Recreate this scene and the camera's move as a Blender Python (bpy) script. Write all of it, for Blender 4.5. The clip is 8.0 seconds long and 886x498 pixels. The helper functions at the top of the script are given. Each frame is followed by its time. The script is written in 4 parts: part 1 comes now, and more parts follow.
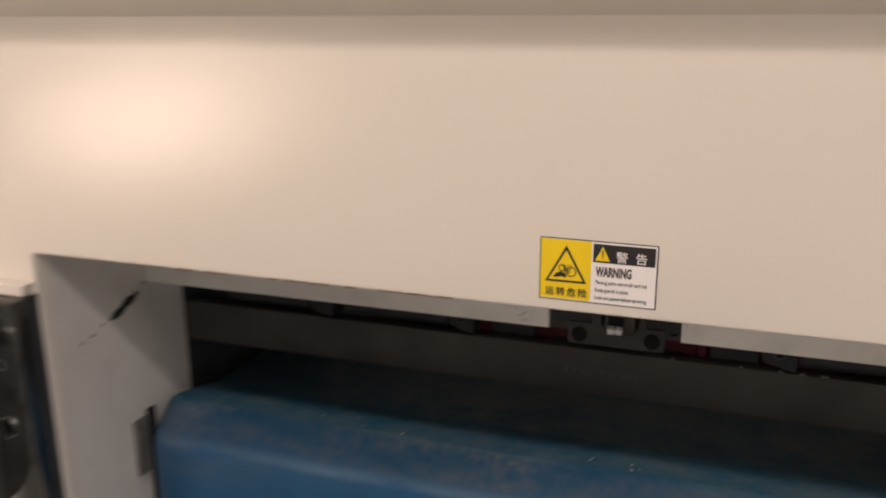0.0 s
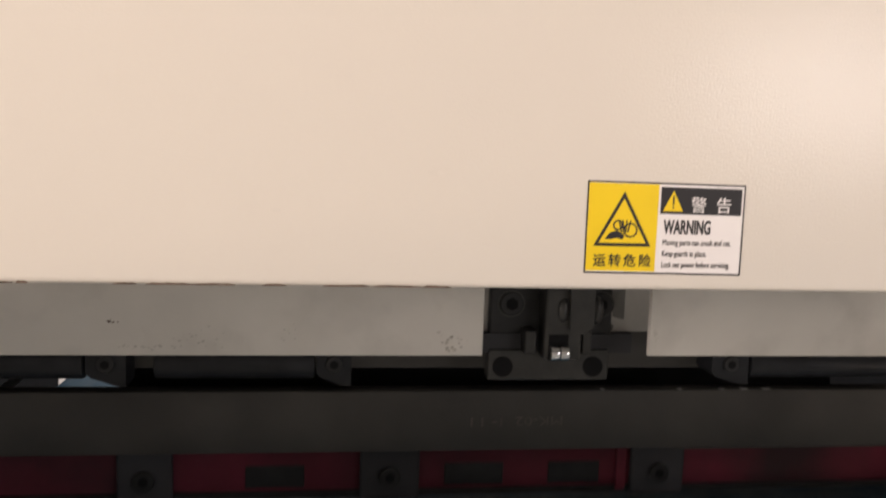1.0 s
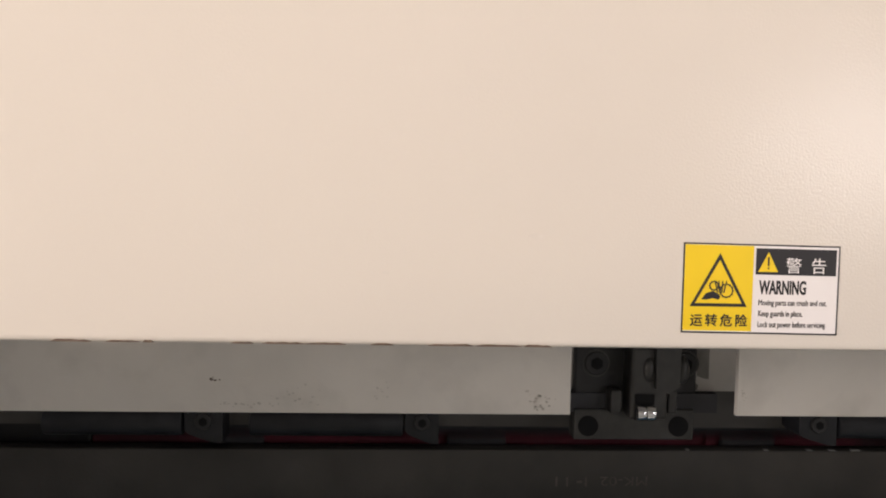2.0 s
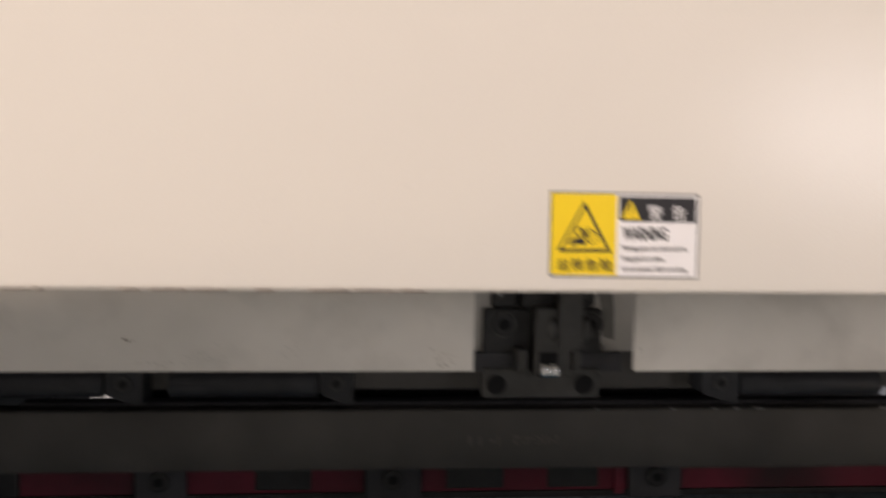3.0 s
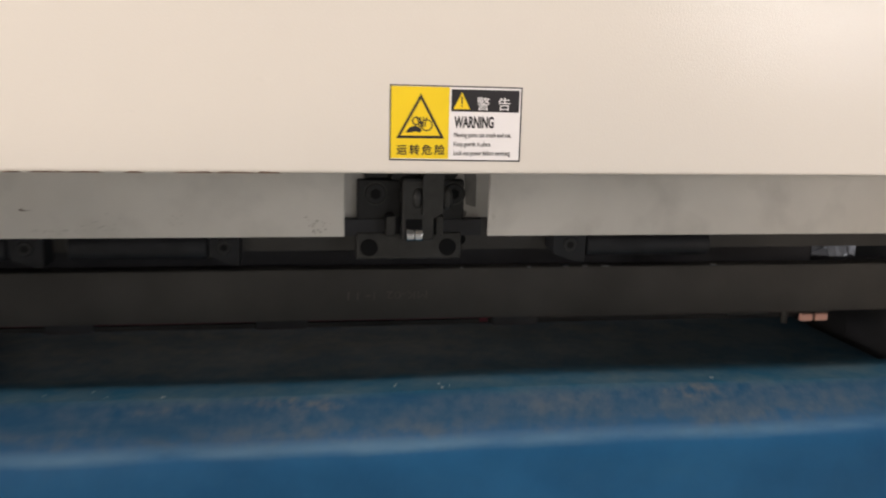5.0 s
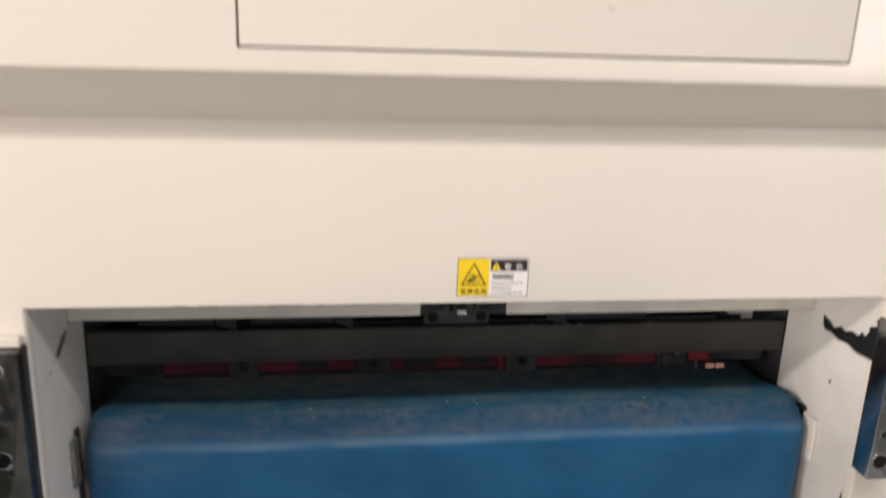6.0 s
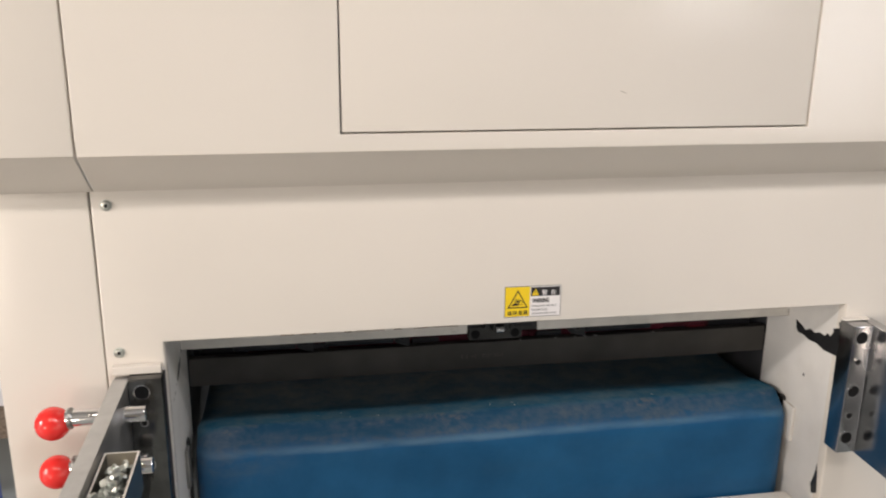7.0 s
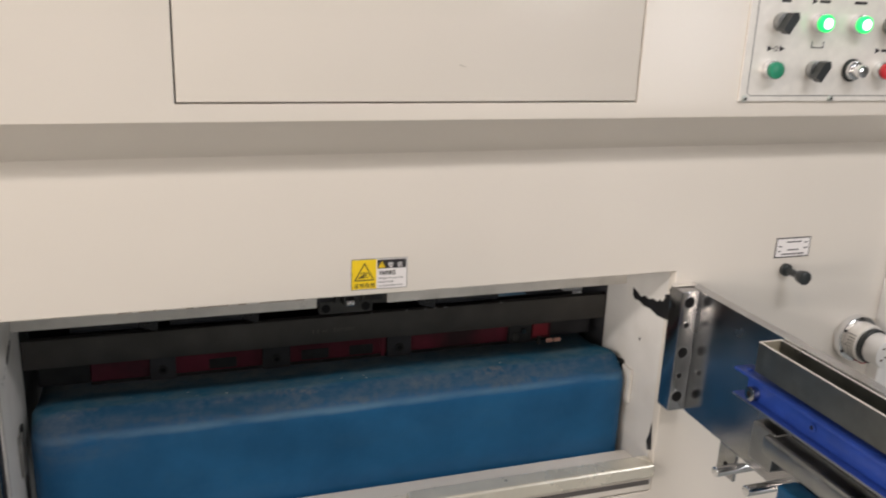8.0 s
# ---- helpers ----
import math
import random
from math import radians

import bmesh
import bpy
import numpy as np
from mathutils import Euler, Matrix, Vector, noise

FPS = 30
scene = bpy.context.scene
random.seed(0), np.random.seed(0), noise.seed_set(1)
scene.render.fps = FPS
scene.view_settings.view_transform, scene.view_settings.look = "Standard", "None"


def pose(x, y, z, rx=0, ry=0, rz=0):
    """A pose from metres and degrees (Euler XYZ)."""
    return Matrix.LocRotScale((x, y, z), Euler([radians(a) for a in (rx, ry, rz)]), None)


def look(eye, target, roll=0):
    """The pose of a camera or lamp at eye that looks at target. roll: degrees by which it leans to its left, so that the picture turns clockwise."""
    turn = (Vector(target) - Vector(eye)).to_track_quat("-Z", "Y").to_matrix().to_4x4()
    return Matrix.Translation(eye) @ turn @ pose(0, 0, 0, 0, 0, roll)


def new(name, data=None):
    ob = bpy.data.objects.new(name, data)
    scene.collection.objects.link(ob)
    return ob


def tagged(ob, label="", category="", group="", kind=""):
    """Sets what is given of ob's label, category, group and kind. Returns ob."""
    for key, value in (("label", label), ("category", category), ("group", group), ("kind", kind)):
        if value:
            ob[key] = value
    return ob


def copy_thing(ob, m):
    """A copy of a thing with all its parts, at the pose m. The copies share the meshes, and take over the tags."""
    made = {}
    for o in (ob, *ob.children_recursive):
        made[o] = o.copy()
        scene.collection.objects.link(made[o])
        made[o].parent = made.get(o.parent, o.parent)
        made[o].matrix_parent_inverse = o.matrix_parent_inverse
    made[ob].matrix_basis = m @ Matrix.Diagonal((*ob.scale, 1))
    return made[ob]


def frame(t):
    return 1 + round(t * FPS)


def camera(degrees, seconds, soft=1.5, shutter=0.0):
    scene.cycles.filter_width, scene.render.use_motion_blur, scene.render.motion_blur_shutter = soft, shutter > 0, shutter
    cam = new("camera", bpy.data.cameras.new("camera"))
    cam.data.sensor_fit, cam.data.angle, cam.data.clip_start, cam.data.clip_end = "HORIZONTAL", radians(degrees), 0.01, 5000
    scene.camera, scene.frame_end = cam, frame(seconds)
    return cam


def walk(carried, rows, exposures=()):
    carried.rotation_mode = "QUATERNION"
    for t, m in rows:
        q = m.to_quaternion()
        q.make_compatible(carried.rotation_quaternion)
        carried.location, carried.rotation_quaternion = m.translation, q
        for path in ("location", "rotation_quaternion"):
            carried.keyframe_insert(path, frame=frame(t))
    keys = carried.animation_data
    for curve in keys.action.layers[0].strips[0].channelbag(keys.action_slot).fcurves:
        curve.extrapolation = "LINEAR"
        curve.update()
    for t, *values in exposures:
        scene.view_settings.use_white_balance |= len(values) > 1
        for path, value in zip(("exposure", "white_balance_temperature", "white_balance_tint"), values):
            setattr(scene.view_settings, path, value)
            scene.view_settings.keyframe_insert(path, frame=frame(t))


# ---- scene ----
cam = camera(54.8, 8.0, 1.9, 0.42)
PATH = [
    (0, (0.106, -0.707, 1.258), (-0.528, 1.111, 0.717), -0.3),
    (0.2, (0.002, -0.637, 1.218), (-0.356, 1.266, 0.718), 0.5),
    (0.5, (-0.119, -0.563, 1.15), (-0.134, 1.392, 0.725), 0.2),
    (0.7, (-0.176, -0.515, 1.104), (-0.025, 1.444, 0.73), -0.0),
    (1, (-0.204, -0.502, 1.084), (0.057, 1.467, 0.848), 1.9),
    (1.2, (-0.206, -0.504, 1.081), (0.065, 1.469, 0.894), 2.6),
    (1.5, (-0.22, -0.511, 1.09), (-0.002, 1.472, 0.955), 2.7),
    (1.7, (-0.238, -0.516, 1.086), (-0.063, 1.473, 0.973), 2.3),
    (2.8, (-0.198, -0.538, 1.088), (-0.09, 1.457, 0.996), 0.5),
    (3, (-0.166, -0.556, 1.053), (-0.004, 1.436, 0.965), 0.8),
    (3.2, (-0.115, -0.539, 1.015), (0.099, 1.447, 0.92), 1.0),
    (3.5, (-0.083, -0.521, 0.986), (0.15, 1.464, 0.925), 1.1),
    (3.8, (-0.097, -0.483, 0.987), (0.132, 1.504, 0.951), 1.6),
    (4, (-0.091, -0.479, 0.991), (0.145, 1.507, 0.97), 1.8),
    (4.5, (-0.048, -0.507, 1.018), (0.221, 1.471, 0.891), 1.4),
    (4.7, (-0.065, -0.545, 1.038), (0.233, 1.415, 0.773), 1.1),
    (5.8, (-0.215, -1.021, 1.334), (0.062, 0.866, 0.73), 1.6),
    (6, (-0.239, -1.107, 1.414), (0.047, 0.787, 0.843), 2.2),
    (6.2, (-0.273, -1.185, 1.473), (0.0, 0.725, 0.945), 1.9),
    (6.5, (-0.356, -1.282, 1.518), (-0.072, 0.623, 0.98), 1.9),
    (6.8, (-0.402, -1.349, 1.545), (-0.094, 0.547, 0.991), 0.8),
    (7, (-0.403, -1.357, 1.527), (-0.063, 0.538, 0.986), 0.5),
    (7.3, (-0.394, -1.365, 1.524), (0.027, 0.501, 0.940), 0.7),
    (7.5, (-0.384, -1.367, 1.509), (0.105, 0.481, 0.922), 1.2),
    (7.7, (-0.371, -1.370, 1.526), (0.177, 0.452, 0.910), 1.7),
    (8, (-0.364, -1.378, 1.519), (0.266, 0.43, 0.939), 2.3),
]
EXPOSURES = [(0, -0.15, 7480, 21), (0.5, 0.10, 7460, 21), (1.0, 0.2, 7190, 19), (1.5, 0.22, 7010, 18), (3.0, 0.2, 6910, 18), (3.2, 0.16, 6810, 17), (3.5, 0.5, 6710, 16), (4.0, 0.42, 6710, 16), (4.5, 0.14, 6810, 16), (4.7, 0.24, 6760, 15), (5.8, 0.35, 6740, 14), (6.0, 0.33, 6670, 14), (6.3, -0.08, 6670, 14), (6.5, -0.15, 6670, 14), (7.0, 0.13, 6600, 13), (7.5, 0.14, 6600, 13), (8.0, -0.02, 6600, 13)]
walk(cam, [(t, look(eye, target, roll)) for t, eye, target, roll in PATH], EXPOSURES)

# ---- light ----
world = bpy.data.worlds.new("sky")
scene.world = world
world.use_nodes = True
wn = world.node_tree
sky = wn.nodes.new("ShaderNodeTexSky")
sky.sky_type, sky.sun_disc, sky.sun_elevation, sky.sun_rotation = "NISHITA", False, radians(40), radians(200)
wn.links.new(sky.outputs[0], wn.nodes["Background"].inputs[0])
wn.nodes["Background"].inputs[1].default_value = 0.08


def area(name, m, sx, sy, watts, colour):
    data = bpy.data.lights.new(name, "AREA")
    data.shape, data.size, data.size_y, data.energy, data.color = "RECTANGLE", sx, sy, watts, colour
    ob = new(name, data)
    ob.matrix_world = m
    return ob


WARM, COOL, NEUTRAL = (1.0, 0.86, 0.71), (0.90, 0.92, 0.94), (0.95, 0.91, 0.86)
# unseen tubes; the far-left, far-right and rear ones are added fill
TUBES = [(-1.3, -2.2, 3.6, 30, WARM), (0.8, -2.25, 3.6, 58, COOL), (2.6, -2.7, 3.6, 20, COOL), (-7.2, -2.5, 3.6, 520, NEUTRAL), (4.6, -3.4, 3.6, 34, COOL), (0.0, 3.4, 3.6, 105, COOL)]
for lx, ly, lz, watts, hue in TUBES:
    area("unseen_tube", look((lx, ly, lz), (lx, ly, 0)), 1.25, 0.22, watts, hue)
for wx, wz, sx, sz, watts, hue in ((-5.45, 0.36, 1.35, 0.68, 90, WARM), (4.5, 1.75, 0.9, 1.0, 36, COOL)):
    area("unseen_daylight", look((wx, -6.9, wz), (wx * 0.1, 0, 1.1)), sx, sz, watts, hue)

# unseen side light, added to brighten the right half of the opening
area("unseen_daylight", look((-8.95, -3.4, 2.1), (0.0, -3.0, 1.4)), 3.0, 1.1, 300, NEUTRAL)


# ---- materials ----
def material(name, colour, rough=0.5, metal=0.0, grain=0.0, scale=30.0, bump=0.0, bscale=200.0, stain=None, sscale=4.0, samt=0.5, spread=0.12, rvar=0.0, spec=0.5):
    """A procedural surface: colour with two scales of variation, a stain colour, gloss variation and fine relief."""
    m = bpy.data.materials.new(name)
    m.use_nodes = True
    t, p = m.node_tree, m.node_tree.nodes["Principled BSDF"]
    p.inputs["Roughness"].default_value, p.inputs["Metallic"].default_value = rough, metal
    p.inputs["Specular IOR Level"].default_value = spec
    tc = t.nodes.new("ShaderNodeTexCoord")

    def noise_at(s, detail=6.0):
        n = t.nodes.new("ShaderNodeTexNoise")
        n.inputs["Scale"].default_value, n.inputs["Detail"].default_value = s, detail
        t.links.new(tc.outputs["Object"], n.inputs["Vector"])
        return n

    def ramp(n, lo, hi):
        r = t.nodes.new("ShaderNodeMapRange")
        r.inputs[1].default_value, r.inputs[2].default_value = lo, hi
        t.links.new(n.outputs["Fac"], r.inputs[0])
        return r

    def mix(a, b, f):
        x = t.nodes.new("ShaderNodeMix")
        x.data_type = "RGBA"
        for k, v in ((6, a), (7, b)):
            if hasattr(v, "is_output"):
                t.links.new(v, x.inputs[k])
            else:
                x.inputs[k].default_value = (*v, 1)
        if hasattr(f, "is_output"):
            t.links.new(f, x.inputs[0])
        else:
            x.inputs[0].default_value = f
        return x.outputs[2]

    out = None
    if grain:
        lo, hi = [max(c * (1 - grain), 0) for c in colour], [min(c * (1 + grain), 1) for c in colour]
        out = mix(lo, hi, ramp(noise_at(scale), 0.3, 0.7).outputs[0])
    if stain:
        r = ramp(noise_at(sscale, 9.0), 0.5, 0.5 + spread)
        k = t.nodes.new("ShaderNodeMath")
        k.operation = "MULTIPLY"
        k.inputs[1].default_value = samt
        t.links.new(r.outputs[0], k.inputs[0])
        out = mix(out if out else colour, stain, k.outputs[0])
    if out:
        t.links.new(out, p.inputs["Base Color"])
    else:
        p.inputs["Base Color"].default_value = (*colour, 1)
    if rvar:
        r = ramp(noise_at(scale * 0.7), 0.3, 0.7)
        r.inputs[3].default_value, r.inputs[4].default_value = max(rough - rvar, 0.03), min(rough + rvar, 1)
        t.links.new(r.outputs[0], p.inputs["Roughness"])
    if bump:
        b = t.nodes.new("ShaderNodeBump")
        b.inputs["Strength"].default_value, b.inputs["Distance"].default_value = bump, 0.002
        t.links.new(noise_at(bscale, 3.0).outputs["Fac"], b.inputs["Height"])
        t.links.new(b.outputs[0], p.inputs["Normal"])
    return m


def glowing(name, colour, strength):
    m = material(name, colour, 0.3)
    p = m.node_tree.nodes["Principled BSDF"]
    p.inputs["Emission Color"].default_value, p.inputs["Emission Strength"].default_value = (*colour, 1), strength
    return m


CREAM = material("cream_enamel", (0.72, 0.665, 0.60), 0.15, grain=0.022, scale=2.5, bump=0.10, bscale=620, rvar=0.03)
CREAM_DIRTY = material("soiled_enamel", (0.70, 0.675, 0.645), 0.45, grain=0.04, scale=18, bump=0.12, bscale=300, stain=(0.50, 0.46, 0.40), sscale=14, samt=0.25, spread=0.25)
STRIP = material("grey_enamel", (0.73, 0.70, 0.655), 0.45, grain=0.05, scale=14, bump=0.08, bscale=260, stain=(0.30, 0.28, 0.25), sscale=16, samt=0.4, spread=0.3)
SEAM = material("seam_shadow_gap", (0.10, 0.09, 0.085), 0.8)
CHIP = material("rusty_chip", (0.13, 0.085, 0.06), 0.8, grain=0.4, scale=90)
BLACKPAINT = material("black_paint", (0.012, 0.012, 0.013), 0.45, grain=0.3, scale=60, bump=0.2)
BARSTEEL = material("blackened_steel", (0.053, 0.049, 0.045), 0.55, 0.0, grain=0.25, scale=12, bump=0.08, bscale=350, stain=(0.026, 0.024, 0.022), sscale=7, samt=0.6, spread=0.3)
DARKSTEEL = material("oily_dark_steel", (0.024, 0.024, 0.025), 0.5, 0.3, grain=0.3, scale=40, bump=0.12, bscale=300)
BLOCKSTEEL = material("burnished_steel", (0.050, 0.049, 0.047), 0.42, 0.4, grain=0.25, scale=50, bump=0.12, bscale=300, rvar=0.1)
HOLE = material("bolt_hole", (0.008, 0.008, 0.009), 0.7, spec=0.15)
INNER = material("machine_interior", (0.036, 0.036, 0.041), 0.7, grain=0.4, scale=10)
CHROME = material("chrome", (0.82, 0.82, 0.83), 0.12, 1.0, rvar=0.05, scale=20)
GROUND = material("ground_steel", (0.46, 0.46, 0.47), 0.21, 1.0, grain=0.12, scale=10, bump=0.04, bscale=500, rvar=0.08)
DULLSTEEL = material("dull_brushed_steel", (0.36, 0.355, 0.35), 0.42, 0.9, grain=0.15, scale=18, rvar=0.08, bump=0.05)
# lighter copy of the steel for the arm's top, ceiling reflection painted in
LITSTEEL = material("lit_brushed_steel", (0.52, 0.51, 0.49), 0.45, 0.4, grain=0.08, scale=40, rvar=0.08)
GALV = material("galvanised_sheet", (0.36, 0.365, 0.36), 0.38, 1.0, grain=0.15, scale=14, rvar=0.1, bump=0.05)
OILEDSHEET = material("oiled_sheet_steel", (0.17, 0.178, 0.17), 0.36, 0.9, grain=0.2, scale=16, rvar=0.1, bump=0.05, stain=(0.11, 0.11, 0.10), sscale=12, samt=0.5)
STAINLESS = material("brushed_stainless", (0.80, 0.76, 0.71), 0.36, 0.25, grain=0.05, scale=60, rvar=0.08)
ZINC = material("bright_zinc", (0.62, 0.64, 0.60), 0.38, 1.0, grain=0.2, scale=90, rvar=0.1)
BLUE = material("blue_painted_metal", (0.0075, 0.075, 0.172), 0.42, grain=0.16, scale=7, bump=0.12, bscale=90, stain=(0.020, 0.078, 0.150), sscale=5, samt=0.8, spread=0.3, rvar=0.12, spec=0.3)


def cover_paint():
    """Blue paint: clean on the face, scuffed over the edge, tan dust on the ridge, grime on the top."""
    m = bpy.data.materials.new("worn_blue_paint")
    m.use_nodes = True
    t, p = m.node_tree, m.node_tree.nodes["Principled BSDF"]
    tc = t.nodes.new("ShaderNodeTexCoord")
    xyz = t.nodes.new("ShaderNodeSeparateXYZ")
    t.links.new(tc.outputs["Object"], xyz.inputs[0])

    def speckle(scale, stretch=(1, 1, 1), detail=8.0, rough=0.6):
        mp = t.nodes.new("ShaderNodeMapping")
        mp.inputs["Scale"].default_value = stretch
        t.links.new(tc.outputs["Object"], mp.inputs[0])
        n = t.nodes.new("ShaderNodeTexNoise")
        n.inputs["Scale"].default_value, n.inputs["Detail"].default_value, n.inputs["Roughness"].default_value = scale, detail, rough
        t.links.new(mp.outputs[0], n.inputs["Vector"])
        return n.outputs["Fac"]

    def sums(op, a, b):
        k = t.nodes.new("ShaderNodeMath")
        k.operation = op
        for i, v in enumerate((a, b)):
            if hasattr(v, "is_output"):
                t.links.new(v, k.inputs[i])
            else:
                k.inputs[i].default_value = v
        return k.outputs[0]

    def step(v, lo, hi, out_lo=0.0, out_hi=1.0):
        r = t.nodes.new("ShaderNodeMapRange")
        r.inputs[1].default_value, r.inputs[2].default_value = lo, hi
        r.inputs[3].default_value, r.inputs[4].default_value = out_lo, out_hi
        t.links.new(v, r.inputs[0])
        return r.outputs[0]

    def mix(a, b, f):
        x = t.nodes.new("ShaderNodeMix")
        x.data_type = "RGBA"
        for k, v in ((6, a), (7, b)):
            if hasattr(v, "is_output"):
                t.links.new(v, x.inputs[k])
            else:
                x.inputs[k].default_value = (*v, 1)
        t.links.new(f, x.inputs[0])
        return x.outputs[2]

    broad, streak, fine = speckle(6), speckle(10, (0.5, 1, 2.2)), speckle(55)
    face = mix((0.0065, 0.070, 0.168), (0.012, 0.098, 0.222), step(broad, 0.35, 0.65))
    face = mix(face, (0.022, 0.096, 0.185), step(sums("MULTIPLY", step(streak, 0.48, 0.75), step(fine, 0.3, 0.7)), 0.0, 1.0, 0.0, 0.6))
    # the rubbed band over the front edge
    up = sums("ADD", xyz.outputs[2], sums("ADD", sums("MULTIPLY", sums("SUBTRACT", broad, 0.5), 0.035), sums("MULTIPLY", sums("SUBTRACT", fine, 0.5), 0.022)))
    worn = mix((0.014, 0.060, 0.118), (0.070, 0.098, 0.130), step(sums("MULTIPLY", step(streak, 0.40, 0.66), step(fine, 0.32, 0.62)), 0.0, 0.8))
    col = mix(face, worn, step(up, 0.264, 0.284))
    # a paler line where the face turns: rubbed paint with its highlight painted in
    line = sums("ADD", xyz.outputs[2], sums("MULTIPLY", sums("SUBTRACT", streak, 0.5), 0.012))
    rub_glint = sums("MULTIPLY", step(line, 0.261, 0.2675), step(line, 0.278, 0.2705))
    col = mix(col, (0.080, 0.165, 0.255), sums("MULTIPLY", rub_glint, step(streak, 0.35, 0.62, 0.15, 0.85)))
    # paler scuffed corner
    corner = sums("MULTIPLY", step(xyz.outputs[0], -0.40, -0.54), step(sums("ADD", sums("MULTIPLY", streak, 0.6), sums("MULTIPLY", fine, 0.4)), 0.38, 0.62))
    col = mix(col, (0.085, 0.118, 0.162), sums("MULTIPLY", sums("MULTIPLY", corner, step(up, 0.20, 0.26)), 0.75))
    # tan dust along the ridge
    back = sums("ADD", xyz.outputs[1], sums("ADD", sums("MULTIPLY", sums("SUBTRACT", streak, 0.5), 0.028), sums("MULTIPLY", sums("SUBTRACT", fine, 0.5), 0.016)))
    band = sums("MULTIPLY", step(back, -0.152, -0.143), step(back, -0.126, -0.134))
    dust = sums("MULTIPLY", band, step(sums("ADD", sums("MULTIPLY", broad, 0.6), sums("MULTIPLY", fine, 0.5)), 0.60, 0.70))
    grime = mix((0.016, 0.082, 0.138), (0.076, 0.122, 0.150), step(speckle(17, (1, 1, 1), 9.0, 0.7), 0.40, 0.66))
    col = mix(col, grime, step(back, -0.141, -0.129))
    col = mix(col, (0.150, 0.130, 0.112), sums("MULTIPLY", dust, 0.6))
    t.links.new(col, p.inputs["Base Color"])
    t.links.new(step(up, 0.25, 0.30, 0.40, 0.74), p.inputs["Roughness"])
    t.links.new(step(up, 0.26, 0.295, 0.28, 0.06), p.inputs["Specular IOR Level"])
    b = t.nodes.new("ShaderNodeBump")
    b.inputs["Strength"].default_value, b.inputs["Distance"].default_value = 0.22, 0.002
    t.links.new(speckle(95, (1, 1, 1), 4.0), b.inputs["Height"])
    t.links.new(b.outputs[0], p.inputs["Normal"])
    return m


COVERPAINT = cover_paint()
SPECK = material("pale_fleck", (0.30, 0.30, 0.30), 0.6, grain=0.2, scale=200)
STRUT = material("blue_strut_paint", (0.018, 0.05, 0.26), 0.35, grain=0.15, scale=20, bump=0.06)
RED = material("red_painted_steel", (0.115, 0.010, 0.024), 0.7, grain=0.5, scale=9, bump=0.1, stain=(0.018, 0.009, 0.011), sscale=6, samt=0.85, spread=0.2)
REDTAB = material("bright_red_enamel", (0.21, 0.013, 0.024), 0.4, grain=0.2, scale=40)
ROLLER = material("satin_black_roller", (0.017, 0.018, 0.021), 0.46, grain=0.3, scale=40, spec=0.3)
BALLRED = material("glossy_red_plastic", (0.80, 0.035, 0.03), 0.16, grain=0.04, scale=20)
PINK = material("red_plastic_tip", (0.78, 0.44, 0.36), 0.4)
WHITEPL = material("white_plastic", (0.72, 0.70, 0.68), 0.35, grain=0.04, scale=30)
BLACKPL = material("black_plastic", (0.024, 0.028, 0.029), 0.28, grain=0.2, scale=50)
FOAM = material("black_foam", (0.012, 0.012, 0.012), 0.95, grain=0.4, scale=120, bump=0.6, bscale=240)
YELLOW = material("sticker_yellow", (0.86, 0.60, 0.02), 0.35, grain=0.02, scale=30)
INK = material("sticker_ink", (0.022, 0.02, 0.022), 0.4)
PRINTWHITE = material("sticker_white", (0.83, 0.79, 0.78), 0.35, grain=0.015, scale=30)
GREENGLOW = glowing("lit_green_lens", (0.0, 0.75, 0.14), 1.3)
CORE = glowing("lamp_core", (0.72, 1.0, 0.78), 2.6)
GREEN = material("green_button", (0.02, 0.25, 0.14), 0.3)
REDBTN = material("red_button", (0.5, 0.02, 0.03), 0.3)
CONCRETE = material("painted_concrete", (0.22, 0.232, 0.222), 0.4, grain=0.15, scale=2, bump=0.1, bscale=60, stain=(0.16, 0.168, 0.16), sscale=1.3, samt=0.6, spread=0.3)
PLASTER = material("factory_wall", (0.38, 0.37, 0.355), 0.8, grain=0.05, scale=1.5, bump=0.15, bscale=50)
PAPER = material("white_paper", (0.78, 0.78, 0.80), 0.7, grain=0.05, scale=20)
WASTE = material("crumpled_waste_paper", (0.32, 0.33, 0.36), 0.75, grain=0.25, scale=30)
WRAP = material("blue_wrap", (0.05, 0.12, 0.35), 0.4, grain=0.2, scale=8)
DUST = material("brown_grime", (0.22, 0.17, 0.13), 0.9, grain=0.4, scale=80)
SMEAR = material("smeared_grey_metal", (0.46, 0.445, 0.42), 0.5, 0.2, grain=0.2, scale=16, stain=(0.16, 0.15, 0.14), sscale=22, samt=0.8, spread=0.2, bump=0.1)
OILY = material("oily_machined_steel", (0.16, 0.16, 0.155), 0.17, 0.9, grain=0.3, scale=14, rvar=0.12, bump=0.05, stain=(0.04, 0.038, 0.035), sscale=20, samt=0.7, spread=0.25)
OILFILM = material("oil_film", (0.17, 0.165, 0.155), 0.4, 0.1, grain=0.25, scale=40, stain=(0.10, 0.095, 0.09), sscale=30, samt=0.6)
SCUFF = material("scuffed_enamel", (0.42, 0.375, 0.32), 0.6, grain=0.2, scale=200)
GREASE = material("brown_grease", (0.59, 0.555, 0.51), 0.6, grain=0.15, scale=120)
FAINT = material("faint_grey_mark", (0.655, 0.605, 0.545), 0.3, grain=0.05, scale=90)
SMUDGE = material("grey_smudge", (0.59, 0.565, 0.525), 0.6, grain=0.12, scale=90)
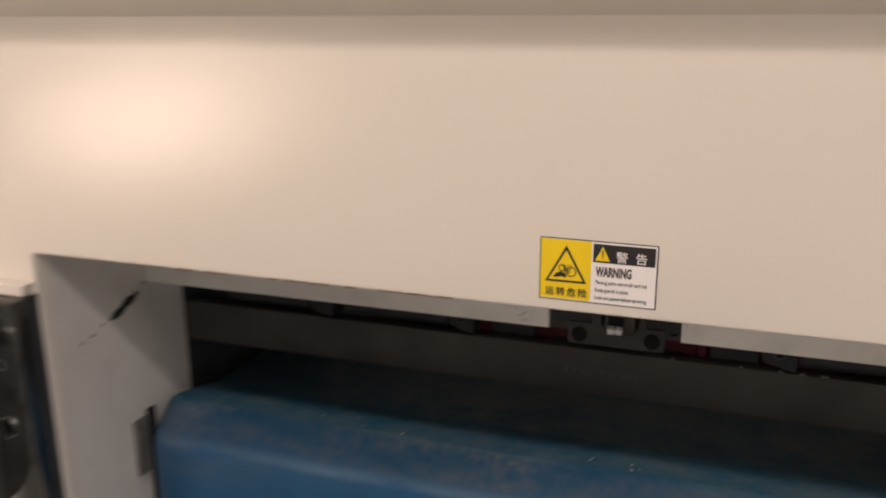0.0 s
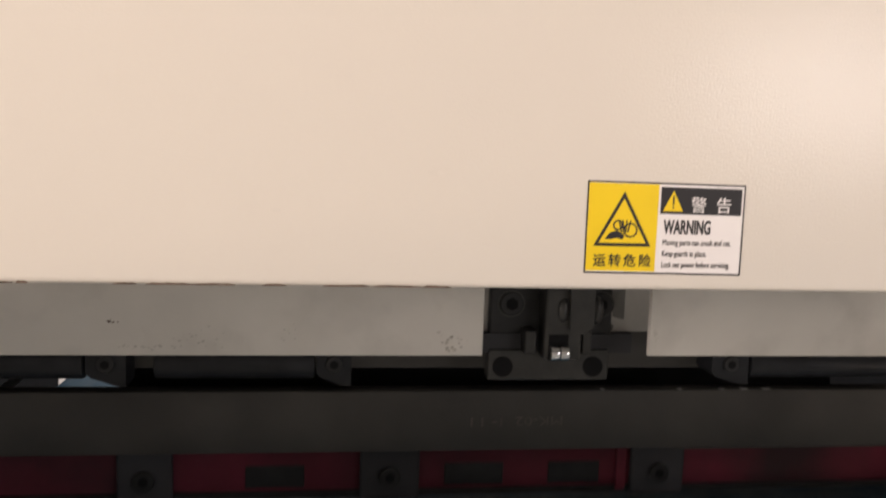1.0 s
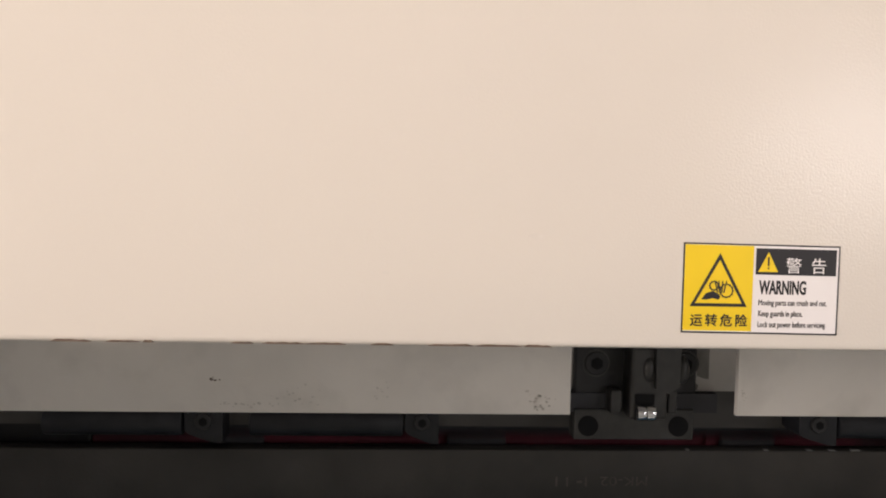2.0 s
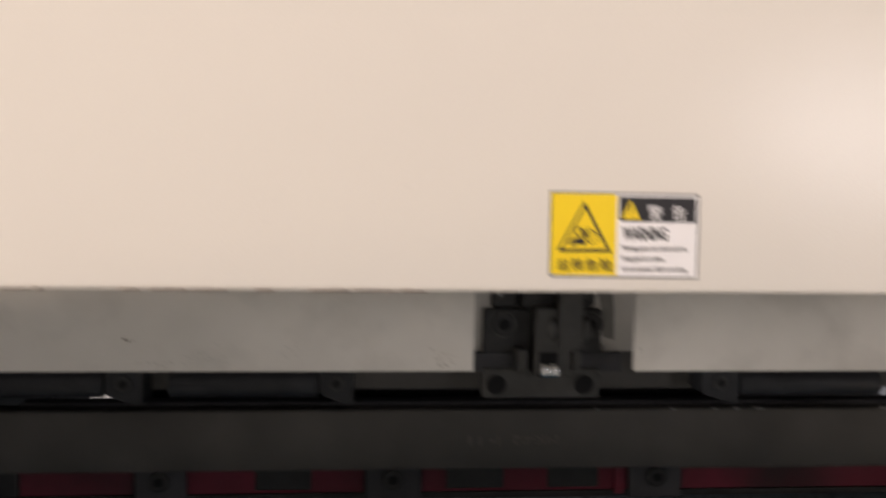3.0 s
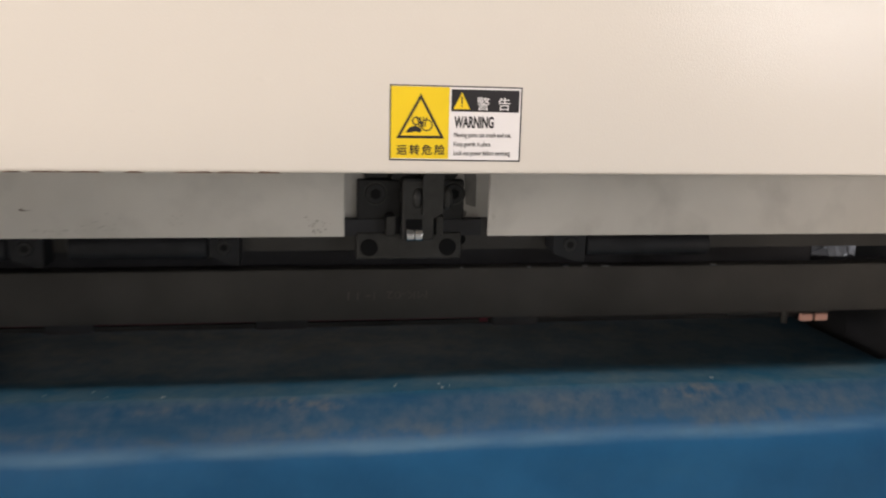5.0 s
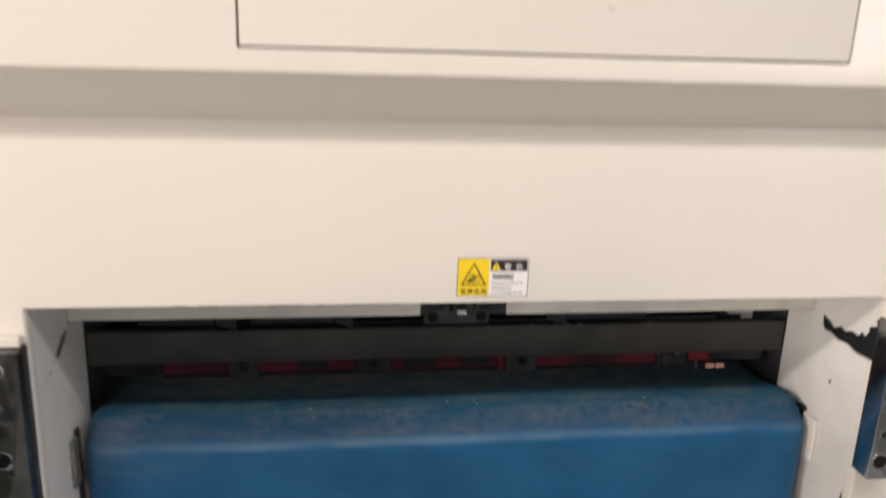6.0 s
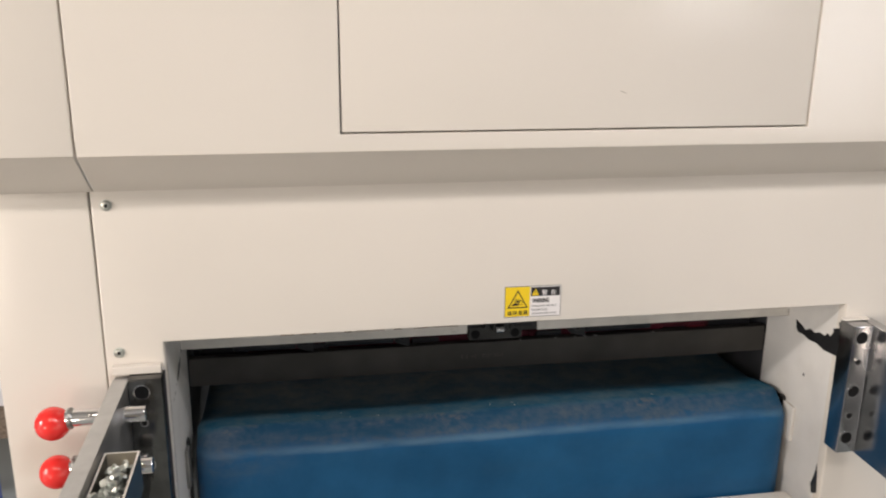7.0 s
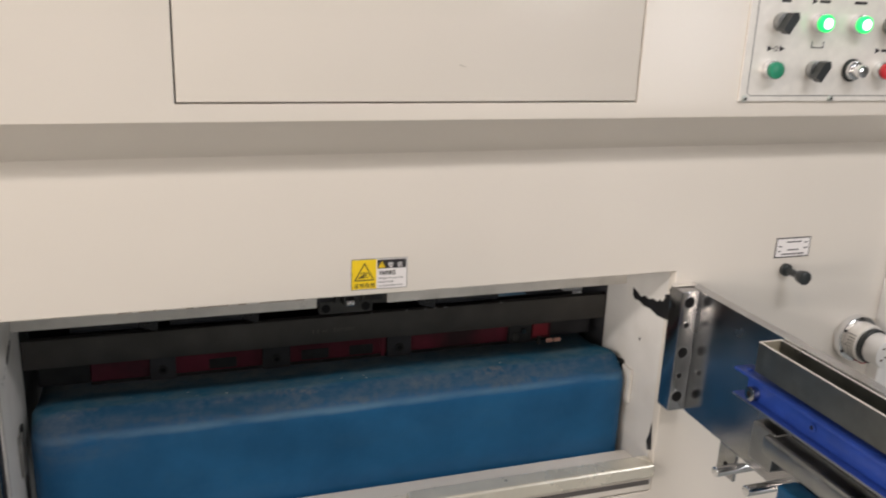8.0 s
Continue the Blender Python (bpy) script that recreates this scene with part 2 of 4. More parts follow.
STAMP = material("worn_stamp", (0.092, 0.083, 0.072), 0.6, 0.1, grain=0.3, scale=60)
RAIL = material("bare_buffed_rail", (0.80, 0.75, 0.64), 0.30, 0.45, grain=0.08, scale=14, rvar=0.08, bump=0.04, stain=(0.66, 0.60, 0.50), sscale=18, samt=0.12, spread=0.3)
TRAYIN = material("yellowed_tray", (0.50, 0.44, 0.34), 0.45, 0.5, grain=0.15, scale=20)

ORIGIN = {}


def thing(name, at, label, category, group="", kind=""):
    """An Empty at the base of a thing; its parts are given in world metres."""
    ob = new(name)
    ob.location = at
    ob.empty_display_size = 0.05
    ORIGIN[ob] = Vector(at)
    return tagged(ob, label, category, group, kind)


def part(name, bm, mat, parent, label=""):
    """One mesh object out of bm (world metres) under a thing or a part."""
    me = bpy.data.meshes.new(name)
    o = ORIGIN[parent]
    for v in bm.verts:
        v.co -= o
    bm.normal_update()
    bm.to_mesh(me)
    bm.free()
    me.materials.append(mat)
    ob = new(name, me)
    ob.parent = parent
    ORIGIN[ob] = o
    return tagged(ob, label)


def solo(name, bm, mat, at, label, category, group="", kind=""):
    """A thing that is one mesh."""
    me = bpy.data.meshes.new(name)
    for v in bm.verts:
        v.co -= Vector(at)
    bm.normal_update()
    bm.to_mesh(me)
    bm.free()
    me.materials.append(mat)
    ob = new(name, me)
    ob.location = at
    ORIGIN[ob] = Vector(at)
    return tagged(ob, label, category, group, kind)


def smooth(ob, angle=35):
    for p in ob.data.polygons:
        p.use_smooth = True
    ob.data.set_sharp_from_angle(angle=radians(angle))
    return ob


def box(x0, x1, y0, y1, z0, z1, bev=0.0, seg=2, bm=None):
    """A box with rounded edges, added to bm."""
    b = bmesh.new()
    bmesh.ops.create_cube(b, size=1)
    for v in b.verts:
        v.co = Vector(((x0 + x1) / 2 + v.co.x * (x1 - x0), (y0 + y1) / 2 + v.co.y * (y1 - y0), (z0 + z1) / 2 + v.co.z * (z1 - z0)))
    if bev:
        bmesh.ops.bevel(b, geom=b.edges[:], offset=bev, segments=seg, affect="EDGES", profile=0.5)
    return join(bm, b)


def join(bm, b):
    if bm is None:
        return b
    me = bpy.data.meshes.new("tmp")
    b.to_mesh(me)
    b.free()
    bm.from_mesh(me)
    bpy.data.meshes.remove(me)
    return bm


def rod(p, q, r, n=20, bev=0.0, r2=None, bm=None):
    """A cylinder or cone from p to q."""
    p, q = Vector(p), Vector(q)
    b = bmesh.new()
    bmesh.ops.create_cone(b, cap_ends=True, segments=n, radius1=r, radius2=r if r2 is None else r2, depth=(q - p).length)
    if bev:
        caps = [e for f in b.faces if len(f.verts) > 4 for e in f.edges]
        bmesh.ops.bevel(b, geom=caps, offset=bev, segments=2, affect="EDGES", profile=0.5)
    m = Matrix.Translation((p + q) / 2) @ (q - p).to_track_quat("Z", "Y").to_matrix().to_4x4()
    bmesh.ops.transform(b, matrix=m, verts=b.verts)
    return join(bm, b)


def ring(c, axis, r0, r1, h, n=28, bm=None):
    """A flat ring about c, h thick along axis."""
    b = bmesh.new()
    m = Matrix.Translation(c) @ Vector(axis).to_track_quat("Z", "Y").to_matrix().to_4x4()
    rows = []
    for k in range(n):
        a = 2 * math.pi * k / n
        rows.append([b.verts.new(m @ Vector((r * math.cos(a), r * math.sin(a), z))) for r, z in ((r0, 0), (r1, 0), (r1, h), (r0, h))])
    for k in range(n):
        u, w = rows[k], rows[(k + 1) % n]
        for i in range(4):
            b.faces.new((u[i], u[(i + 1) % 4], w[(i + 1) % 4], w[i]))
    return join(bm, b)


def ball(c, r, bm=None, squash=1.0):
    b = bmesh.new()
    bmesh.ops.create_uvsphere(b, u_segments=28, v_segments=16, radius=r)
    for v in b.verts:
        v.co = Vector((c[0] + v.co.x, c[1] + v.co.y, c[2] + v.co.z * squash))
    return join(bm, b)


def poly(points, depth, bm=None):
    """A closed outline pushed by the vector depth into a solid."""
    b = bmesh.new()
    a = [b.verts.new(p) for p in points]
    c = [b.verts.new(Vector(p) + Vector(depth)) for p in points]
    b.faces.new(a)
    b.faces.new(c[::-1])
    n = len(a)
    for i in range(n):
        b.faces.new((a[i], c[i], c[(i + 1) % n], a[(i + 1) % n]))
    bmesh.ops.recalc_face_normals(b, faces=b.faces)
    return join(bm, b)


def letters(name, text, size, at, mat, parent, turn=(90, 0, 0), width=None, fat=0.0):
    """Raised print with the built-in font, its lower left corner at at."""
    cu = bpy.data.curves.new(name, "FONT")
    cu.body, cu.size, cu.extrude, cu.offset, cu.resolution_u = text, size, 0.00012, fat, 3
    tmp = new("tmp", cu)
    bpy.context.view_layer.update()
    me = bpy.data.meshes.new_from_object(tmp.evaluated_get(bpy.context.evaluated_depsgraph_get()))
    bpy.data.objects.remove(tmp)
    bm = bmesh.new()
    bm.from_mesh(me)
    bpy.data.meshes.remove(me)
    if not bm.verts:
        bm.free()
        return None
    w = max(v.co.x for v in bm.verts)
    s = width / w if width else 1.0
    m = Matrix.Translation(at) @ Euler([radians(a) for a in turn]).to_matrix().to_4x4() @ Matrix.Diagonal((s, 1, 1, 1))
    bmesh.ops.transform(bm, matrix=m, verts=bm.verts)
    return part(name, bm, mat, parent)


def screw(parent, x, y, z, r=0.0072):
    """A domed socket screw head on a face that looks towards -y."""
    bm = ring((x, y, z), (0, -1, 0), 0.0, r * 1.25, 0.0008)
    b = rod((x, y, z), (x, y - 0.004, z), r, 18, 0.0016)
    s = smooth(part("screw", join(bm, b), ZINC, parent, "bright zinc button-head screw"))
    part("socket", rod((x, y - 0.0038, z), (x, y - 0.0043, z), r * 0.45, 6), HOLE, s)


# ---- the building ----
floor = solo("floor", box(-9, 9, -7.2, 6, -0.2, 0), CONCRETE, (0, 0, 0), "grey painted concrete factory floor", "floor", kind="structure")
ceiling = solo("ceiling", box(-9, 9, -7.2, 6, 4.2, 4.4), PLASTER, (0, 0, 4.2), "pale flat factory ceiling", "ceiling", kind="structure")
for nm, b in (("wall_east", (9, 9.2, -7.2, 6, 0, 4.2)), ("wall_north", (-9, 9, 6, 6.2, 0, 4.2))):
    solo(nm, box(*b), PLASTER, ((b[0] + b[1]) / 2, b[2], 0), "plain grey plastered factory wall", "wall", kind="structure")
# the west opening is made for the added side light
bm = None
for y0, y1, z0, z1 in ((-7.2, -4.9, 0, 4.2), (-1.9, 6, 0, 4.2), (-4.9, -1.9, 0, 1.5), (-4.9, -1.9, 2.7, 4.2)):
    bm = box(-9.2, -9, y0, y1, z0, z1, bm=bm)
solo("wall_west", bm, PLASTER, (-9.1, 0, 0), "pale factory wall with an opening for the added side light", "wall", kind="structure")
bm = None
for x0, x1, z0, z1 in ((-9, -6.3, 0, 4.2), (-4.2, 3.4, 0, 4.2), (5.4, 9, 0, 4.2), (-6.3, -4.2, 2.1, 4.2), (3.4, 5.4, 0, 1.0), (3.4, 5.4, 2.8, 4.2)):
    bm = box(x0, x1, -7.2, -7.0, z0, z1, bm=bm)
solo("wall_south", bm, PLASTER, (0, -7.1, 0), "pale factory wall with a doorway and a window opening", "wall", kind="structure")
for lx, ly, lz, w, hue in TUBES:
    f = thing("ceiling_light", (lx, ly, lz), "unseen white strip light fixture hung from the ceiling", "lamp", "ceiling lights")
    part("housing", box(lx - 0.65, lx + 0.65, ly - 0.13, ly + 0.13, lz + 0.01, lz + 0.07, 0.008), WHITEPL, f)
    for s in (-0.45, 0.45):
        part("hanger", rod((lx + s, ly, lz + 0.07), (lx + s, ly, 4.2), 0.004, 8), GALV, f)

# ---- the machine ----
XL, XR = -0.62, 0.611
machine = thing("die_cutting_machine", (0.1, 0.3, 0), "cream enamelled die-cutting machine with a wide feed opening", "machine")


def sheet(name, xs, zs, skip, y0, y1, mat, label="", bev=0.0025):
    """An upright panel from a grid of cells, without the skipped ones."""
    b = bmesh.new()
    vs = {}
    for i in range(len(xs)):
        for k in range(len(zs)):
            vs[i, k] = b.verts.new((xs[i], y0, zs[k]))
    for i in range(len(xs) - 1):
        for k in range(len(zs) - 1):
            if (i, k) not in skip:
                b.faces.new((vs[i, k], vs[i + 1, k], vs[i + 1, k + 1], vs[i, k + 1]))
    for v in [v for v in b.verts if not v.link_faces]:
        b.verts.remove(v)
    rim = [e for e in b.edges if e.is_boundary]
    got = bmesh.ops.extrude_edge_only(b, edges=rim)
    for v in got["geom"]:
        if isinstance(v, bmesh.types.BMVert):
            v.co.y = y1
    if bev:
        front = [e for e in b.edges if len(e.link_faces) == 2 and abs(e.verts[0].co.y - y0) < 1e-6 and abs(e.verts[1].co.y - y0) < 1e-6 and e.calc_face_angle(0) > 0.5]
        bmesh.ops.bevel(b, geom=front, offset=bev, segments=3, affect="EDGES", profile=0.5)
    bmesh.ops.recalc_face_normals(b, faces=b.faces)
    return smooth(part(name, b, mat, machine, label), 50)


SXL, SX = -0.875, -0.711
lower = sheet("front_panel", [SX, XL, XR, 1.15], [0.0, 0.50, 1.0, 1.256], {(1, 1)}, 0.0, 0.022, CREAM, "cream enamel front panel with a rounded lower edge", 0.004)
sheet("side_panel", [SXL, SX - 0.003], [0.0, 1.256], set(), 0.0, 0.022, CREAM, "", 0.002)
sheet("upper_panel", [SX + 0.008, -0.331, 0.427, 1.15], [1.3205, 1.347, 1.86, 2.05], {(1, 1)}, -0.088, -0.066, CREAM, "cream enamel upper panel", 0.002)
sheet("upper_side_panel", [SXL, SX + 0.0045], [1.3205, 2.05], set(), -0.088, -0.066, CREAM, "", 0.002)
sheet("inspection_door", [-0.3285, 0.4245], [1.3495, 1.8575], set(), -0.0875, -0.066, CREAM, "flush cream inspection door", 0.0022)
part("seam_backing", box(SXL, 1.15, -0.062, -0.058, 1.33, 2.05), SEAM, machine, "dark backing behind the panel seams")
part("seam_backing", box(SX - 0.01, SX + 0.01, 0.016, 0.02, 0.0, 1.25), SEAM, machine)
for x0, x1 in ((SX + 0.0075, 1.15), (SXL, SX + 0.004)):
    b = poly([(x0, -0.088, 1.3205), (x0, -0.082, 1.3205), (x0, 0.004, 1.2555), (x0, 0.0, 1.2525)], (x1 - x0, 0, 0))
    part("sloped_band", b, CREAM, machine, "sloping band that joins the upper and lower panels")
part("top_cover", box(SXL, 1.15, -0.088, 1.3, 2.05, 2.07, 0.004), CREAM, machine)
for x0, x1 in ((SXL, SXL + 0.02), (1.13, 1.15)):
    part("end_panel", box(x0, x1, 0.023, 0.62, 0.0, 1.25), CREAM, machine)
    part("end_panel", box(x0, x1, -0.064, 0.62, 1.325, 2.049), CREAM, machine)
part("end_cover", box(1.152, 1.30, -0.03, 0.4, 0.5, 2.05, 0.004), WHITEPL, machine, "white end cover")
# opening
part("top_flange", box(XL, XR, 0.022, 0.176, 1.0015, 1.006), STRIP, machine, "grey enamel flange behind the lower edge")
part("jamb", box(XR, XR + 0.012, 0.022, 0.2555, 0.50, 1.001), CREAM_DIRTY, machine, "soiled cream opening cheek with chipped paint")
part("jamb", box(XL - 0.012, XL, 0.022, 0.2555, 0.50, 1.001), CREAM_DIRTY, machine)
for y0, y1, z0, z1 in ((0.024, 0.40, 0.3, 1.2), (0.4005, 0.9, 0.3, 0.772), (0.4005, 0.9, 0.87, 1.2)):
    part("cheek_lining", box(XR + 0.0125, XR + 0.03, y0, y1, z0, z1), INNER, machine, "dark side frame inside the machine")
part("cheek_lining", box(XL - 0.03, XL - 0.0125, 0.024, 0.9, 0.3, 1.2), INNER, machine)
patch = [(0.150, 0.916), (0.128, 0.911), (0.116, 0.905), (0.10, 0.914), (0.085, 0.911), (0.07, 0.918), (0.052, 0.917), (0.045, 0.926), (0.036, 0.922), (0.028, 0.934), (0.030, 0.941), (0.012, 0.948), (0.016, 0.958), (0.006, 0.964), (0.0045, 0.905), (0.006, 0.892), (0.05, 0.888), (0.075, 0.893), (0.10, 0.890), (0.122, 0.894), (0.14, 0.892), (0.147, 0.899)]
part("bare_patch", poly([(XR - 0.0006, y, z) for y, z in patch], (0.0004, 0, 0)), BLACKPAINT, machine, "ragged black patch where the enamel is gone")
part("bare_patch", poly([(XR - 0.0006, y, z) for y, z in [(0.012, 0.594), (0.016, 0.625), (0.022, 0.655), (0.026, 0.628), (0.034, 0.604), (0.028, 0.585)]], (0.0004, 0, 0)), BLACKPAINT, machine)
part("bare_patch", poly([(XR - 0.0006, y, z) for y, z in [(0.10, 0.815), (0.104, 0.817), (0.106, 0.811), (0.101, 0.809)]], (0.0004, 0, 0)), BLACKPAINT, machine)
part("bare_patch", poly([(XR - 0.0006, y, z) for y, z in [(0.172, 0.955), (0.176, 0.962), (0.205, 0.935), (0.198, 0.930)]], (0.0004, 0, 0)), BLACKPAINT, machine)
part("bare_patch", poly([(XL + 0.0002, y, z) for y, z in [(0.106, 0.885), (0.114, 0.893), (0.127, 0.896), (0.141, 0.905), (0.152, 0.903), (0.158, 0.909), (0.163, 0.902), (0.150, 0.893), (0.139, 0.891), (0.128, 0.884), (0.113, 0.882)]], (0.0004, 0, 0)), BLACKPAINT, machine)
for y, z, w in ((0.178, 0.913, 0.010), (0.191, 0.922, 0.008), (0.093, 0.883, 0.006), (0.075, 0.875, 0.009), (0.055, 0.872, 0.004)):
    part("bare_speck", poly([(XL + 0.0002, y - w / 2, z - 0.0015), (XL + 0.0002, y, z - 0.001), (XL + 0.0002, y + w / 2, z + 0.0022), (XL + 0.0002, y, z + 0.0024)], (0.0004, 0, 0)), BLACKPAINT, machine)
part("bare_patch", poly([(XL + 0.0002, y, z) for y, z in [(0.188, 0.99), (0.196, 0.99), (0.196, 0.93), (0.19, 0.925)]], (0.0004, 0, 0)), BLACKPAINT, machine)
rng0 = random.Random(2)
for sx, x in ((1, XR), (-1, XL)):
    xx = sorted((x - sx * 0.001, x - sx * 0.007))
    part("stop_plate", box(xx[0], xx[1], 0.112 if sx > 0 else 0.124, 0.15, 0.656, 0.734, 0.001), STRIP if sx > 0 else OILFILM, machine, "small enamelled stop plate" if sx > 0 else "small oily steel stop plate")
    xx = sorted((x - sx * 0.001, x - sx * 0.006))
    b = box(xx[0], xx[1], 0.1505, 0.168, 0.50, 0.742, 0.002, 1)
    for k in range(9 if sx > 0 else 0):
        y = 0.152 + 0.0075 * k
        b = box(xx[0] + rng0.uniform(0, 0.002), xx[1] + rng0.uniform(-0.002, 0.003), y, y + 0.0085, 0.730, 0.7365 + rng0.uniform(0, 0.004), 0.001, 1, bm=b)
    part("foam_seal", b, FOAM, machine, "black ragged foam seal")
# chips along the lower edge
rng = random.Random(5)
x = -0.47
while x < -0.13:
    w = rng.uniform(0.006, 0.03)
    h = rng.uniform(0.0004, 0.0012)
    if rng.random() < 0.7:
        n = 6
        top = [(x + w * i / n, 0.9995 + h * rng.uniform(0.3, 1.0) + 0.0012) for i in range(n + 1)]
        out = [(x, 1.0002)] + top[1:-1] + [(x + w, 1.0002)]
        part("chip", poly([(a, 0.0004, c) for a, c in out], (0, 0.004, 0)), CHIP, machine)
    x += w + rng.uniform(0.0, 0.016)
# recessed strip with its notch
NL, NR = -0.078, 0.065
SXs = [XL + 0.0005, NL, NR, XR - 0.0005]
sheet("recessed_plate", SXs, [0.914, 0.9935, 1.001], {(1, 0)}, 0.178, 0.184, STRIP, "grey recessed plate with stains and a notch", 0.0012)
def smudge(cx, cz, wide, high, count, size, mat):
    """A loose cluster of small dirt specks on the recessed plate."""
    b = None
    for k in range(count):
        x, z = cx + rng.gauss(0, wide / 2.5), cz + rng.gauss(0, high / 2.5)
        r = size * rng.uniform(0.4, 1.3)
        pts = [(x + r * math.cos(a) * rng.uniform(0.6, 1.6), 0.1774, max(z + r * math.sin(a) * rng.uniform(0.4, 1.0), 0.9155)) for a in [i * math.pi / 3 for i in range(6)]]
        b = poly(pts, (0, 0.0004, 0), b)
    part("smudge", b, mat, machine, "small smudge of dirt on the plate")


smudge(-0.103, 0.924, 0.016, 0.014, 26, 0.0011, GREASE)
smudge(-0.235, 0.932, 0.007, 0.014, 12, 0.0009, SMUDGE)
smudge(-0.300, 0.929, 0.030, 0.010, 16, 0.0010, SMUDGE)
smudge(-0.374, 0.941, 0.010, 0.002, 7, 0.0010, CHIP)
smudge(-0.345, 0.921, 0.050, 0.003, 18, 0.0009, SMUDGE)
smudge(0.070, 0.932, 0.003, 0.010, 8, 0.0010, GREASE)
part("notch_back", box(NL - 0.03, NR + 0.03, 0.237, 0.241, 0.9225, 1.0), SMEAR, machine, "smeared bare metal behind the notch")
smear = [(0.048, 0.9985), (0.056, 0.9905), (0.0605, 0.978), (0.0625, 0.962), (0.0625, 0.9335), (0.057, 0.9345), (0.0515, 0.9365), (0.0505, 0.950), (0.0495, 0.966), (0.046, 0.980), (0.040, 0.9925), (0.036, 0.9985)]
part("oil_smear", poly([(x, 0.2366, z) for x, z in smear], (0, 0.0003, 0)), OILFILM, machine, "curved dark smear of oil on the metal")
part("oil_smear", poly([(x, 0.2366, z) for x, z in [(0.042, 0.9232), (0.044, 0.9295), (0.049, 0.931), (0.053, 0.928), (0.052, 0.9232)]], (0, 0.0003, 0)), OILFILM, machine)
part("beam_hole", rod((0.0525, 0.2702, 0.8915), (0.0525, 0.2692, 0.8915), 0.0062, 16), HOLE, machine)
part("notch_shelf", box(NL - 0.002, NR + 0.002, 0.226, 0.2365, 0.905, 0.9222), INNER, machine)
part("rear_beam", box(XL + 0.001, XR - 0.001, 0.27, 0.283, 0.880, 0.985), BARSTEEL, machine, "dark steel beam behind the recessed plate")
# roof and baffles added to keep the gap behind the bar dark
part("added_roof", box(XL - 0.01, XR + 0.01, 0.288, 0.85, 0.985, 0.995), INNER, machine)
part("baffle", box(0.161, 0.40, 0.44, 0.446, 0.772, 0.984), INNER, machine)
part("baffle", box(-0.43, 0.16, 0.44, 0.446, 0.772, 0.984), INNER, machine, "black baffle added to blank the view through the machine")
part("baffle", box(XL - 0.01, -0.431, 0.44, 0.446, 0.876, 0.984), INNER, machine)
part("baffle", box(0.401, XR + 0.01, 0.44, 0.446, 0.90, 0.984), INNER, machine)
part("low_baffle", box(XL - 0.01, -0.431, 0.44, 0.446, 0.776, 0.812), INNER, machine, "low black baffle added to darken the back")
part("low_baffle", box(0.401, XR + 0.01, 0.44, 0.446, 0.776, 0.803), INNER, machine)
for x0, x1, b0, b1 in ((0.188, 0.33, 0.15, 0.186), (-0.352, -0.216, -0.214, -0.184), (-0.53, -0.41, -0.408, -0.375)):
    smooth(part("guide_roller", rod((x0, 0.245, 0.890), (x1, 0.245, 0.890), 0.0125, 20, 0.002), ROLLER, machine, "black guide roller"))
    c = part("roller_bracket", poly([(b0, 0.236, 0.906), (b1, 0.236, 0.906), (b1, 0.236, 0.872), (b1 - 0.008, 0.236, 0.873), (b0 + 0.004, 0.236, 0.880), (b0, 0.236, 0.884)], (0, 0.034, 0)), ROLLER, machine, "dark steel roller bracket with a slanted foot")
    xm = (b0 + b1) / 2
    part("bolt", rod((xm, 0.237, 0.892), (xm, 0.233, 0.892), 0.0075, 18, 0.001), DARKSTEEL, c)
    part("bolt_socket", rod((xm, 0.2332, 0.892), (xm, 0.2326, 0.892), 0.004, 6), HOLE, c)
# guide bar with worn stamped marks
bar = thing("guide_bar", (0, 0.266, 0.798), "long blackened steel guide bar with faint stamped marks", "bar")
smooth(part("bar_body", box(XL + 0.0015, XR - 0.0015, 0.257, 0.277, 0.8035, 0.8615, 0.0022), BARSTEEL, bar))
part("bare_edge", box(0.13, 0.50, 0.2562, 0.2575, 0.8030, 0.8042), BLOCKSTEEL, bar, "bright worn lower edge")
for x0, w in ((-0.072, 0.003), (-0.062, 0.003), (-0.052, 0.005), (-0.044, 0.0065)):
    h = 0.0022 if w == 0.005 else 0.009
    part("stamp_mark", box(x0, x0 + (w if h < 0.005 else 0.0018), 0.2566, 0.2571, 0.8315 - h / 2, 0.8315 + h / 2), STAMP, bar)
letters("stamp_print", "MK-02", 0.0125, (0.0165, 0.2568, 0.8362), STAMP, bar, turn=(90, 180, 0), width=0.046)
# blue cover in the opening
cover = thing("blue_cover", (0, 0.3, 0.45), "blue painted metal cover with a dusty worn top edge", "cover")
B0, B1 = -0.603, 0.598
ENDS = []
for k in range(9):
    a = k * math.pi / 16
    ENDS.append((B0 + 0.048 * (1 - math.cos(a)), 0.036 * (1 - math.sin(a)), -0.013 * (1 - math.sin(a))))
ENDS = sorted(ENDS)
RIGHT_END = [(B1 - 0.024 + 0.024 * math.sin(k * math.pi / 12), 0.017 * (1 - math.cos(k * math.pi / 12)), -0.006 * (1 - math.cos(k * math.pi / 12))) for k in range(1, 7)]


